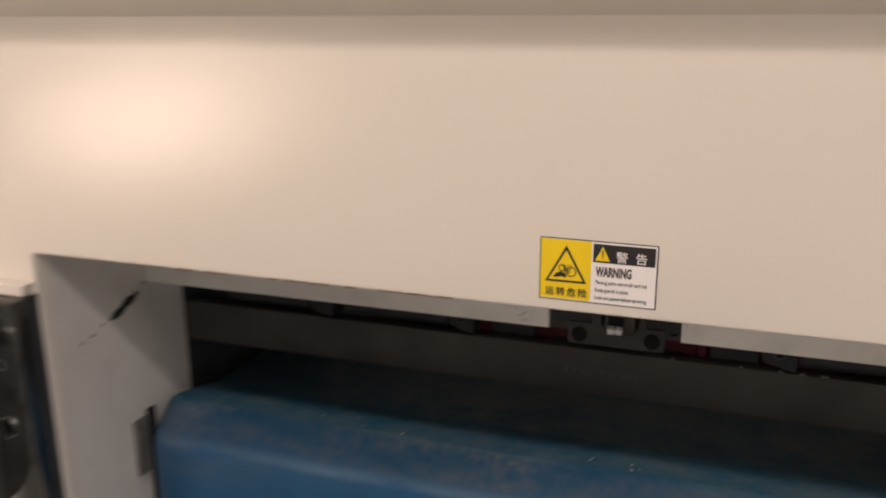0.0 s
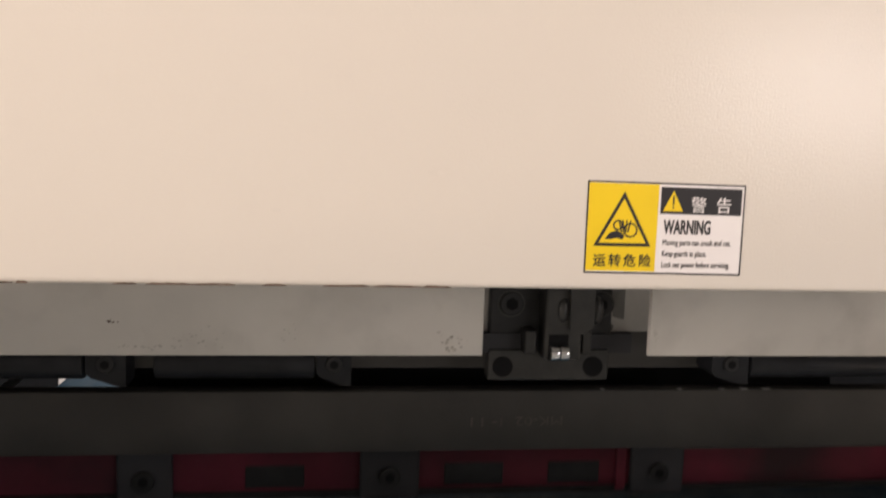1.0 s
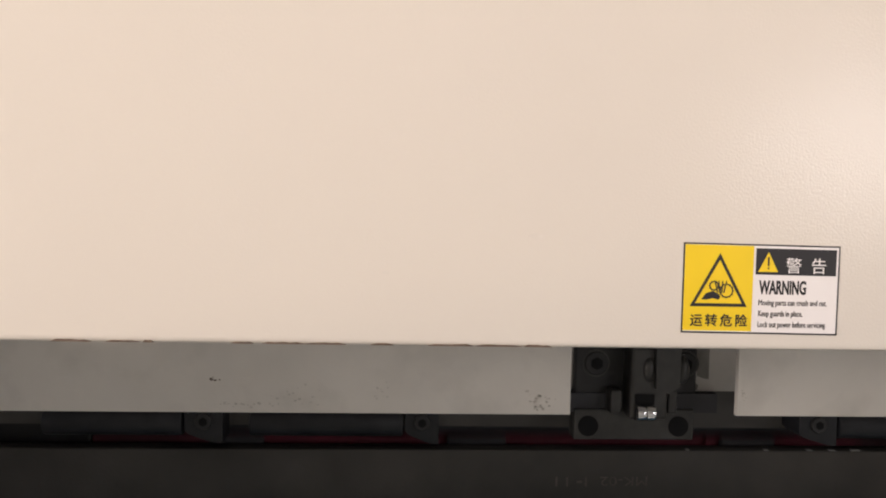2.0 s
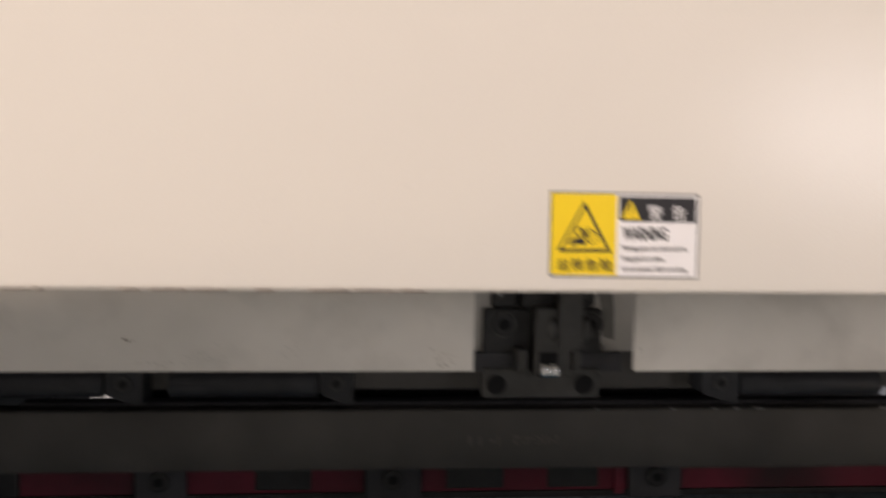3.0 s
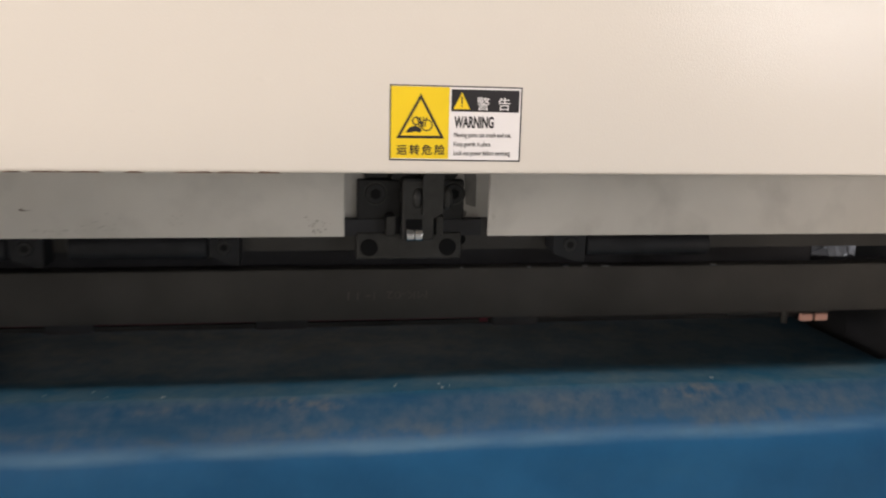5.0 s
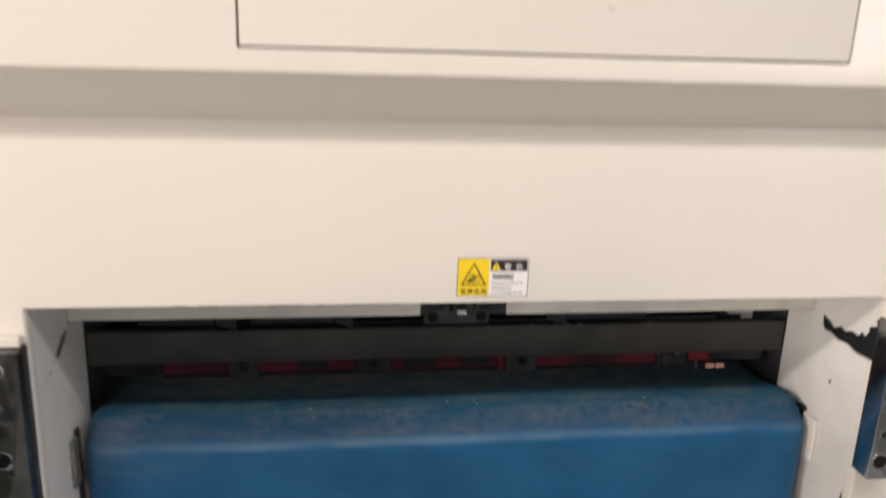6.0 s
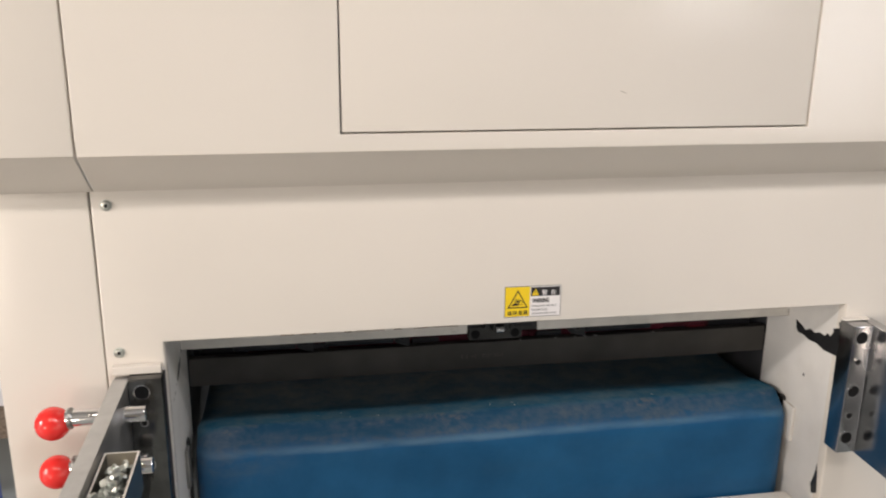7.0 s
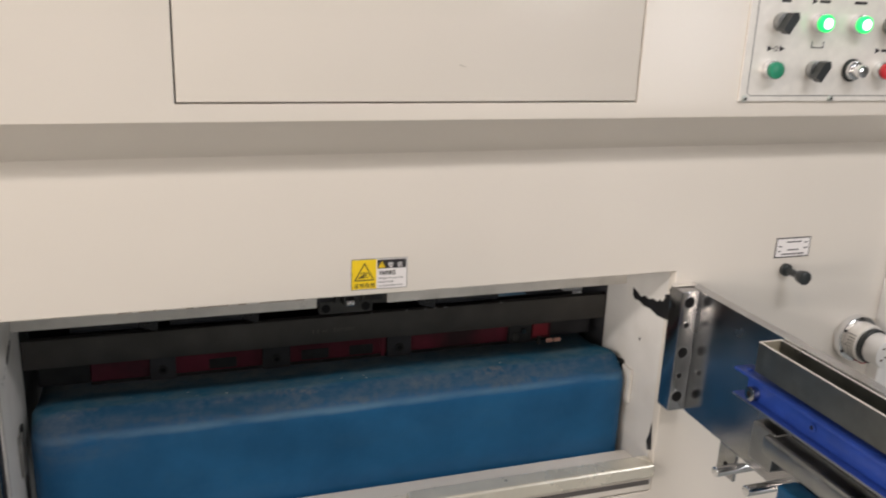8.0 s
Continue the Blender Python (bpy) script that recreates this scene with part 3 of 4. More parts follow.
def loft(profile):
    """A closed y-z outline run along x, drawn in at the two rounded ends."""
    b = bmesh.new()
    rows = []
    xa, xb = B0 + 0.048, B1 - 0.024
    steps = ENDS[:-1] + [(xa + (xb - xa) * k / 60, 0.0, 0.0) for k in range(61)] + RIGHT_END
    for k, (x, dy, dz) in enumerate(steps):
        sag = 0.0015 * noise.noise((x * 3.0, 0.3, 0.0))
        rows.append([b.verts.new((x, y + (dy if y < 0.21 else 0.0) + sag, z + (dz if z > 0.69 else 0.0) + 1.5 * sag)) for y, z in profile])
    n = len(profile)
    for u, w in zip(rows, rows[1:]):
        for i in range(n):
            b.faces.new((u[i], u[(i + 1) % n], w[(i + 1) % n], w[i]))
    b.faces.new(rows[0])
    b.faces.new(rows[-1])
    bmesh.ops.recalc_face_normals(b, faces=b.faces)
    return b


smooth(part("front_face", loft([(0.1185, 0.45), (0.1175, 0.60), (0.1165, 0.694), (0.1169, 0.703), (0.1182, 0.711), (0.1204, 0.7182), (0.1240, 0.7242), (0.1290, 0.7290), (0.142, 0.7395), (0.152, 0.7474), (0.158, 0.7515), (0.164, 0.7543), (0.1688, 0.7552), (0.21, 0.69), (0.21, 0.45)]), COVERPAINT, cover, "blue front face rolled over into a scuffed, dusty edge"), 60)
smooth(part("top_face", loft([(0.1684, 0.7550), (0.172, 0.7550), (0.215, 0.750), (0.255, 0.742), (0.270, 0.734), (0.43, 0.728), (1.05, 0.720), (1.05, 0.60), (0.211, 0.60)]), COVERPAINT, cover, "grimy dark blue top"), 60)
rf = random.Random(21)
for k in range(11):
    x, y = rf.uniform(-0.5, 0.55), rf.uniform(0.172, 0.212)
    z = 0.7553 - (y - 0.172) * 0.11
    q = rf.uniform(0.0006, 0.0018)
    part("fleck", poly([(x + q * math.cos(u) * rf.uniform(0.5, 1.6), y + q * math.sin(u), z) for u in (0, 1.2, 2.5, 3.8, 5.1)], (0, 0, 0.0004)), SPECK, cover)
for x, w in ((0.128, 0.004), (0.170, 0.005), (0.192, 0.006), (0.214, 0.008), (0.345, 0.006), (0.052, 0.003)):
    part("bright_chip", box(x, x + w, 0.2572, 0.262, 0.8614, 0.8622), SPECK, bar)
# sill
sill = thing("sill", (0, 0.05, 0.5), "cream enamelled sill along the foot of the opening", "sill")
part("sill_ledge", box(XL + 0.001, XR - 0.001, -0.002, 0.112, 0.505, 0.540, 0.003), CREAM, sill)
part("raised_rail", box(0.07, XR - 0.001, -0.012, 0.030, 0.541, 0.572, 0.004), RAIL, sill, "raised cream rail on the ledge")
part("low_rail", box(XL + 0.001, 0.069, 0.0, 0.030, 0.541, 0.566, 0.004), CREAM, sill)
part("slot", box(XL + 0.02, XR - 0.006, -0.003, -0.001, 0.520, 0.531), SEAM, sill, "dark slot below the rail")
# panel screws and scratch
for x, z in ((-0.688, 1.231), (-0.690, 0.987)):
    screw(machine, x, 0.0, z)
for x, z, w, h in ((0.114, 1.032, 0.022, 0.0007), (-0.143, 1.069, 0.012, 0.005), (-0.33, 1.215, 0.004, 0.002), (0.028, 1.158, 0.001, 0.004), (-0.235, 1.045, 0.006, 0.003), (0.21, 1.09, 0.008, 0.0008)):
    out = [(x + w / 2 * math.cos(a) * rng.uniform(0.6, 1.0), -0.0002, z + h / 2 * math.sin(a) * rng.uniform(0.6, 1.0)) for a in [k * math.pi / 6 for k in range(12)]]
    part("faint_mark", poly(out, (0, 0.0004, 0)), FAINT, machine)
part("scratch", poly([(0.100, -0.0884, 1.4075), (0.104, -0.0884, 1.407), (0.112, -0.0884, 1.404), (0.110, -0.0884, 1.4032), (0.103, -0.0884, 1.4058)], (0, 0.0006, 0)), SCUFF, machine, "short scratch in the enamel")

# ---- sheet gripper block in the notch ----
grip = thing("sheet_guide_block", (-0.008, 0.24, 0.876), "dark burnished steel guide block with a small double roller", "guide block")
base = part("base_plate", box(-0.064, 0.0455, 0.236, 0.256, 0.8765, 0.9045, 0.0014), BLOCKSTEEL, grip, "greyer base plate with two bolt holes")
for x in (-0.0512, 0.0312):
    part("bolt_hole", rod((x, 0.2362, 0.889), (x, 0.2352, 0.889), 0.0092, 24), HOLE, base)
part("body", box(-0.0635, 0.048, 0.240, 0.260, 0.909, 0.9595, 0.002), DARKSTEEL, grip)
part("foot_step", box(-0.060, 0.046, 0.243, 0.258, 0.9046, 0.9089), HOLE, grip)
e = part("ear", box(-0.0555, -0.0295, 0.243, 0.26, 0.9598, 0.9815, 0.0025), DARKSTEEL, grip)
part("screw_head", rod((-0.0485, 0.2432, 0.9725), (-0.0485, 0.2405, 0.9725), 0.0038, 12, 0.0008), BLOCKSTEEL, e)
part("screw_glint", rod((-0.0485, 0.2406, 0.9725), (-0.0485, 0.2402, 0.9725), 0.0014, 8), GALV, e)
xs = [(0.0245, 0.976), (0.0285, 0.9812), (0.0385, 0.9812), (0.0418, 0.977), (0.0418, 0.9645), (0.038, 0.9598), (0.029, 0.9598), (0.0255, 0.964)]
e = part("ear", poly([(x, 0.243, z) for x, z in xs], (0, 0.017, 0)), DARKSTEEL, grip)
part("screw_head", rod((0.035, 0.2432, 0.972), (0.035, 0.2405, 0.972), 0.0042, 12, 0.0008), BLOCKSTEEL, e)
part("centre_block", box(-0.0293, 0.0238, 0.232, 0.262, 0.9598, 0.9815, 0.003), DARKSTEEL, grip)
for x in (-0.0445, 0.037):
    c = part("cap_screw", rod((x, 0.2402, 0.945), (x, 0.2372, 0.945), 0.0108, 24, 0.0012), DARKSTEEL, grip)
    part("cap_rim", ring((x, 0.2402, 0.945), (0, -1, 0), 0.0110, 0.0124, 0.0008), BLOCKSTEEL, c)
    part("cap_socket", rod((x, 0.2374, 0.945), (x, 0.2366, 0.945), 0.0058, 6), HOLE, c)
stem = part("stem", box(-0.0195, 0.014, 0.216, 0.2425, 0.8995, 0.964, 0.003), BLOCKSTEEL, grip)
part("finger", poly([(0.0015, 0.210, 0.928), (0.0125, 0.210, 0.924), (0.0222, 0.210, 0.930), (0.0225, 0.210, 0.982), (0.0035, 0.210, 0.982), (0.0005, 0.210, 0.962)], (0, 0.0215, 0)), BLOCKSTEEL, grip, "worn upright finger")
part("finger_tip", box(-0.0045, 0.0232, 0.2165, 0.246, 0.9825, 0.9935, 0.002), SMEAR, grip, "paler finger tip")
part("tip_band", box(-0.0050, 0.0237, 0.2160, 0.2465, 0.9905, 0.9925, 0.0006), DARKSTEEL, grip)
for x, q in ((-0.0035, 0.0056), (0.0262, 0.0062)):
    b = ball((0, 0, 0), q, squash=2.0)
    bmesh.ops.translate(b, vec=(x, 0.2175, 0.944), verts=b.verts)
    smooth(part("side_pin", b, BLOCKSTEEL, grip), 80)
part("roller_slot", box(-0.0155, 0.0015, 0.2145, 0.2165, 0.9000, 0.9225), HOLE, stem)
for x in (-0.0150, -0.0066):
    smooth(part("roller", rod((x, 0.213, 0.9070), (x + 0.0078, 0.213, 0.9070), 0.0070, 18, 0.0008), CHROME, grip, "small bright roller"))
for x0, x1 in ((-0.0350, -0.0248), (0.0165, 0.0245)):
    part("cheek", box(x0, x1, 0.222, 0.242, 0.9035, 0.9245, 0.0015), BLOCKSTEEL, grip)

grip.location.y -= 0.012
grip.location.z += 0.004

# ---- warning sticker ----
st = thing("warning_sticker", (0, 0, 1.01), "yellow, white and black moving-parts warning sticker on the cream panel", "sticker")
TILT = -0.006


def flat(name, x0, x1, z0, z1, d, mat, par=st, label=""):
    c = [(x0, z0), (x1, z0), (x1, z1), (x0, z1)]
    return part(name, poly([(x, -d, 1.0105 + z + TILT * x) for x, z in c], (0, 0.0001, 0)), mat, par, label)


flat("border", -0.0505, 0.0505, 0.0, 0.0565, 0.0003, INK)
flat("white_field", -0.0495, 0.0495, 0.001, 0.0555, 0.00045, PRINTWHITE)
yel = flat("yellow_field", -0.0495, -0.0055, 0.0016, 0.0553, 0.0006, YELLOW, st, "yellow field with a hazard triangle")
blk = flat("black_field", -0.0040, 0.0482, 0.0375, 0.0540, 0.0006, INK)


def tri(name, cx, z0, w, h, d, mat, par):
    return part(name, poly([(cx - w / 2, -d, z0), (cx + w / 2, -d, z0), (cx, -d, z0 + h)], (0, 0.0001, 0)), mat, par)


tri("triangle", -0.0272, 1.0275, 0.0365, 0.0335, 0.00075, INK, yel)
tri("triangle_field", -0.0272, 1.0295, 0.0300, 0.0272, 0.0009, YELLOW, yel)
for cx, cz, r in ((-0.0305, 1.0405, 0.0030), (-0.0225, 1.0375, 0.0044)):
    b = ring((cx, -0.00105, cz), (0, 1, 0), r - 0.0008, r, 0.0001)
    for k in range(12):
        a = k * math.pi / 6
        c, s = math.cos(a), math.sin(a)
        b = box(cx + r * c - 0.0004, cx + r * c + 0.0004, -0.00106, -0.00096, cz + r * s - 0.0004, cz + r * s + 0.0004, bm=b)
    part("gear_mark", b, INK, yel)
part("pinch_mark", poly([(x, -0.00105, z) for x, z in [(-0.0385, 1.0318), (-0.0355, 1.0358), (-0.031, 1.0372), (-0.0272, 1.0352), (-0.0262, 1.0335), (-0.0275, 1.0318), (-0.031, 1.0328), (-0.035, 1.0318)]], (0, 0.0001, 0)), INK, yel)
for k in range(4):
    x = -0.0285 + 0.0013 * k
    part("pinch_mark", poly([(x, -0.00105, 1.0362), (x + 0.0009, -0.00105, 1.0362), (x + 0.0012 * (k - 1), -0.00105, 1.0437), (x - 0.0007 + 0.0012 * (k - 1), -0.00105, 1.0437)], (0, 0.0001, 0)), INK, yel)
tri("caution_triangle", 0.0040, 1.0497, 0.0128, 0.0125, 0.00075, YELLOW, blk)
part("caution_mark", box(0.0035, 0.0045, -0.0010, -0.0008, 1.0535, 1.0592), INK, blk)
part("caution_mark", box(0.0035, 0.0045, -0.0010, -0.0008, 1.0515, 1.0526), INK, blk)
letters("heading_print", "警", 0.0105, (0.0152, -0.0008, 1.0500), PRINTWHITE, blk)
letters("heading_print", "告", 0.0105, (0.0315, -0.0008, 1.0500), PRINTWHITE, blk)
for k, ch in enumerate("运转危险"):
    letters("danger_print", ch, 0.0082, (-0.0452 + 0.0096 * k, -0.0008, 1.0158), INK, yel, fat=0.0001)
letters("warning_print", "WARNING", 0.0118, (-0.0012, -0.0006, 1.0360), INK, st, width=0.0302, fat=0.00034)
for k, (line, w) in enumerate((("Moving parts can crush and cut.", 0.0445), ("Keep guards in place.", 0.029), ("Lock out power before servicing.", 0.0445))):
    letters("small_print", line, 0.0052, (-0.0016, -0.0006, 1.0287 - 0.0069 * k), INK, st, width=w)

# ---- moving red frame ----
frame_z = 0.736
red = thing("stripping_frame", (0, 0.30, frame_z), "dull red painted steel frame that rises and falls behind the bar", "machine frame")
Y0, Y1 = 0.288, 0.312
part("beam", box(-0.505, 0.490, Y0, Y1, frame_z + 0.004, frame_z + 0.058, 0.003), RED, red)
part("upper_beam", box(-0.505, 0.490, Y0 + 0.002, Y1, frame_z + 0.0585, frame_z + 0.097, 0.003), INNER, red, "blackened upper beam")
part("foot_rail", box(-0.505, 0.490, Y0 - 0.004, Y1 + 0.02, frame_z, frame_z + 0.006, 0.001), DARKSTEEL, red)
part("dark_end", box(-0.60, -0.506, Y0 + 0.004, Y1, frame_z + 0.002, frame_z + 0.09, 0.003), DARKSTEEL, red)
part("dark_end", box(0.491, 0.597, Y0 + 0.012, Y1, frame_z + 0.002, frame_z + 0.07, 0.003), INNER, red)
for x0, x1 in ((0.094, 0.149), (-0.173, -0.116), (-0.395, -0.345)):
    pad = part("clamp_pad", box(x0, x1, Y0 - 0.009, Y0 - 0.0005, frame_z - 0.001, frame_z + 0.058, 0.003), INNER, red, "dark steel clamp pad")
    xm = (x0 + x1) / 2
    part("bolt", rod((xm, Y0 - 0.009, frame_z + 0.022), (xm, Y0 - 0.014, frame_z + 0.022), 0.010, 18, 0.0012), DARKSTEEL, pad)
    part("bolt_socket", rod((xm, Y0 - 0.0138, frame_z + 0.022), (xm, Y0 - 0.0143, frame_z + 0.022), 0.005, 6), HOLE, pad)
for x0, x1 in ((-0.091, -0.033), (0.012, 0.064), (-0.28, -0.225)):
    part("slot", box(x0, x1, Y0 - 0.0015, Y0 + 0.0015, frame_z + 0.009, frame_z + 0.031, 0.0012), DARKSTEEL, red, "dark rectangular slot")
part("rib", box(0.080, 0.090, Y0 - 0.006, Y0 - 0.0005, frame_z + 0.003, frame_z + 0.057, 0.001), RED, red)
c = part("clamp", box(0.378, 0.434, Y0 - 0.016, Y0 - 0.0005, frame_z + 0.004, frame_z + 0.05, 0.004), DARKSTEEL, red)
part("clamp_nut", rod((0.412, Y0 - 0.016, frame_z + 0.035), (0.412, Y0 - 0.022, frame_z + 0.035), 0.0065, 6), OILY, c, "oily steel nut")
part("side_bolt", rod((0.393, Y0 - 0.016, frame_z + 0.022), (0.393, Y0 - 0.021, frame_z + 0.022), 0.0085, 16, 0.001), BLOCKSTEEL, c)
tab = part("tab", box(0.439, 0.479, Y0 - 0.010, Y0 - 0.0005, frame_z + 0.014, frame_z + 0.050, 0.003), REDTAB, red, "brighter red tab")
part("stud", rod((0.458, Y0 - 0.006, frame_z + 0.014), (0.458, Y0 - 0.006, frame_z - 0.006), 0.004, 12), BLOCKSTEEL, tab)
for x0 in (0.474, 0.4935):
    part("rubber_tip", box(x0, x0 + 0.0165, Y0 - 0.016, Y0 - 0.0095, frame_z - 0.002, frame_z + 0.0075, 0.002), PINK, tab, "pinkish red tip")

# ---- right arm ----
def mounting_block(x0, x1, ytip, z0, z1, holes, label, mat=None):
    t = thing("mounting_block", ((x0 + x1) / 2, -0.002, z0), label, "bracket", "mounting blocks")
    smooth(part("block_body", box(x0, x1, ytip, -0.001, z0, z1, 0.0022), mat or GROUND, t))
    for x, z, r in holes:
        h = part("bolt_hole", rod((x, ytip + 0.0002, z), (x, ytip - 0.0004, z), r, 22), HOLE, t)
        part("hole_rim", ring((x, ytip - 0.0002, z), (0, -1, 0), r, r + 0.0016, 0.0007), CHROME, h)
    lip = 0.014 if x0 < 0 else 0.004
    part("paint_lip", box(x0 - 0.026 if x0 < 0 else x0 - 0.002, x1 + (-0.002 if x0 < 0 else 0.01), -0.016, -0.001, z1 + 0.001, z1 + lip, 0.001), CREAM, t)
    return t


mounting_block(0.601, 0.640, -0.042, 0.714, 0.972, [(0.619, 0.949, 0.0115), (0.618, 0.842, 0.0115), (0.6175, 0.746, 0.0115), (0.618, 0.901, 0.006), (0.6165, 0.792, 0.006)], "polished steel mounting block with bolt holes")
arm = thing("support_arm", (0.652, -0.5, 0.7), "polished flat steel arm on edge beside the opening", "arm", "support arms")
smooth(part("plate", poly([(0.6405, -0.004, 0.972), (0.6405, -1.15, 0.972), (0.6405, -1.15, 0.83), (0.6405, -0.34, 0.70), (0.6405, -0.19, 0.708), (0.6405, -0.004, 0.712)], (0.0225, 0, 0)), GROUND, arm))


# thin chrome strip that draws the highlight on the arm's edge
part("edge_highlight", box(0.6396, 0.6412, -1.14, -0.046, 0.9708, 0.9724), CHROME, arm, "highlight line laid along the polished edge")
part("foot_tab", box(0.6395, 0.6465, -0.215, -0.165, 0.648, 0.7085, 0.001), GROUND, arm, "small steel tab below the arm")
part("tab_hole", rod((0.6396, -0.19, 0.672), (0.6390, -0.19, 0.672), 0.006, 16), HOLE, arm)


def long_tray(x0, x1, y0, y1, z0, z1, mat, label):
    t = thing("steel_tray", ((x0 + x1) / 2, (y0 + y1) / 2, z0), label, "tray", "trays on the arms")
    w = 0.0025
    part("outer_wall", box(x0, x0 + w, y0, y1, z0, z1, 0.0005), mat, t)
    part("inner_wall", box(x1 - w, x1, y0, y1, z0, z1, 0.0005), mat, t)
    part("end_wall", box(x0 + w, x1 - w, y1 - w, y1, z0, z1, 0.0005), TRAYIN, t)
    part("end_wall", box(x0 + w, x1 - w, y0, y0 + w, z0, z1, 0.0005), mat, t)
    part("bottom", box(x0 + w, x1 - w, y0 + w, y1 - w, z0, z0 + w), TRAYIN, t)
    # pale strips draw the highlights along the tray's upper edges
    for xa in (x0, x1 - w):
        part("rim_highlight", box(xa - 0.0002, xa + w + 0.0002, y0, y1, z1 + 0.0001, z1 + 0.0009), STAINLESS, t, "highlight strip laid on the tray rim")
    part("rim_highlight", box(x0 + w + 0.0003, x1 - w - 0.0003, y1 - w, y1, z1 + 0.0001, z1 + 0.0009), STAINLESS, t)
    return t


long_tray(0.592, 0.6385, -1.1, -0.283, 0.915, 0.968, OILEDSHEET, "long empty galvanised steel tray on the arm")
strut = thing("blue_strut", (0.60, -0.6, 0.855), "blue painted steel strut with bolts below the tray", "strut")
smooth(part("strut_web", box(0.594, 0.618, -1.1, -0.268, 0.8632, 0.9008, 0.002), STRUT, strut))
smooth(part("top_flange", box(0.584, 0.622, -1.1, -0.240, 0.901, 0.906, 0.0012), STRUT, strut))
smooth(part("bottom_flange", box(0.580, 0.622, -1.1, -0.250, 0.858, 0.863, 0.0012), STRUT, strut))
part("bare_edge", box(0.5792, 0.5799, -1.09, -0.252, 0.8588, 0.8622), GALV, strut, "bare worn steel edge")
part("flange_bolt", rod((0.600, -0.262, 0.9062), (0.600, -0.262, 0.910), 0.006, 14, 0.001), STRUT, strut)
w = smooth(part("bearing", rod((0.5938, -0.292, 0.8765), (0.580, -0.292, 0.8765), 0.0128, 24, 0.0015), GROUND, strut, "steel bearing roller"))
part("bearing_core", rod((0.5805, -0.292, 0.8765), (0.5796, -0.292, 0.8765), 0.006, 12), HOLE, w)
for y in (-0.43, -0.62, -0.82):
    w = smooth(part("bolt", rod((0.5938, y, 0.884), (0.5905, y, 0.884), 0.007, 16, 0.001), STRUT, strut))
    part("bolt_socket", rod((0.5907, y, 0.884), (0.590, y, 0.884), 0.004, 6), HOLE, w)
beam = thing("lower_rail", (0.63, -0.6, 0.70), "dull galvanised hollow rail under the blue strut", "rail")
smooth(part("rail_body", box(0.600, 0.650, -1.1, -0.315, 0.772, 0.812, 0.010, 3), GALV, beam))
part("rail_plate", box(0.6405, 0.646, -1.0, -0.27, 0.815, 0.857, 0.001), GALV, beam)
part("rail_clamp", box(0.612, 0.660, -0.335, -0.275, 0.742, 0.815, 0.004), GALV, beam)
part("valve", box(0.600, 0.64, -0.43, -0.37, 0.705, 0.745, 0.004), BLUE, beam, "blue fitting under the rail")
for y, z, x0 in ((-0.225, 0.684, 0.588), (-0.318, 0.702, 0.582)):
    s = solo("chrome_rod", rod((x0, y, z), (x0 + 0.105, y, z), 0.0098, 20, 0.0015), CHROME, (x0, y, z), "short chrome rod that sticks out of the arm", "rod", "chrome rods")
    smooth(s)
# small fittings on the panel
plate = thing("name_plate", (0.885, 0, 1.013), "small white name plate with a dark rim", "plate")
part("rim", box(0.842, 0.929, -0.0012, -0.0004, 1.0135, 1.0565), INK, plate)
part("face", box(0.8445, 0.9265, -0.0018, -0.0012, 1.016, 1.054), PRINTWHITE, plate)
for x0, x1, z in ((0.868, 0.905, 1.047), (0.872, 0.900, 1.030), (0.858, 0.915, 1.021), (0.849, 0.857, 1.038), (0.913, 0.922, 1.045), (0.849, 0.855, 1.028), (0.913, 0.922, 1.033)):
    part("print_bar", box(x0, x1, -0.0022, -0.0018, z - 0.0012, z + 0.0012), INK, plate)
knob = thing("pull_knob", (0.873, 0, 0.985), "black plastic pull knob on the panel", "knob")
smooth(part("rose", rod((0.873, 0.0, 0.988), (0.873, -0.012, 0.988), 0.0135, 24, 0.003), BLACKPL, knob))
smooth(part("stem", rod((0.873, -0.012, 0.988), (0.873, -0.045, 0.988), 0.0075, 18), BLACKPL, knob))
smooth(part("grip", rod((0.873, -0.043, 0.988), (0.873, -0.066, 0.988), 0.0115, 24, 0.004, 0.0155), BLACKPL, knob))
dial = thing("adjusting_dial", (1.090, 0, 0.75), "chrome adjusting dial with a white cap", "dial")
smooth(part("base_ring", rod((1.090, 0.0, 0.816), (1.090, -0.02, 0.816), 0.053, 40, 0.004), CHROME, dial))
for k in range(6):
    a = radians(30 + 60 * k)
    part("ring_bolt", rod((1.090 + 0.0485 * math.cos(a), -0.0195, 0.816 + 0.0485 * math.sin(a)), (1.090 + 0.0485 * math.cos(a), -0.0225, 0.816 + 0.0485 * math.sin(a)), 0.0035, 8), DARKSTEEL, dial)
smooth(part("scale_drum", rod((1.090, -0.02, 0.816), (1.090, -0.052, 0.816), 0.043, 40, 0.003), STAINLESS, dial, "engraved scale drum"))
for k in range(17):
    a = radians(150 + 9 * k)
    c, q = math.cos(a), math.sin(a)
    tick = poly([(1.090 + 0.0432 * c - 0.0008 * q, -0.048, 0.816 + 0.0432 * q + 0.0008 * c), (1.090 + 0.0432 * c + 0.0008 * q, -0.048, 0.816 + 0.0432 * q - 0.0008 * c), (1.090 + 0.0432 * c + 0.0008 * q, -0.030 if k % 4 else -0.024, 0.816 + 0.0432 * q - 0.0008 * c), (1.090 + 0.0432 * c - 0.0008 * q, -0.030 if k % 4 else -0.024, 0.816 + 0.0432 * q + 0.0008 * c)], (0.0006 * c, 0, 0.0006 * q))
    part("scale_tick", tick, INK, dial)
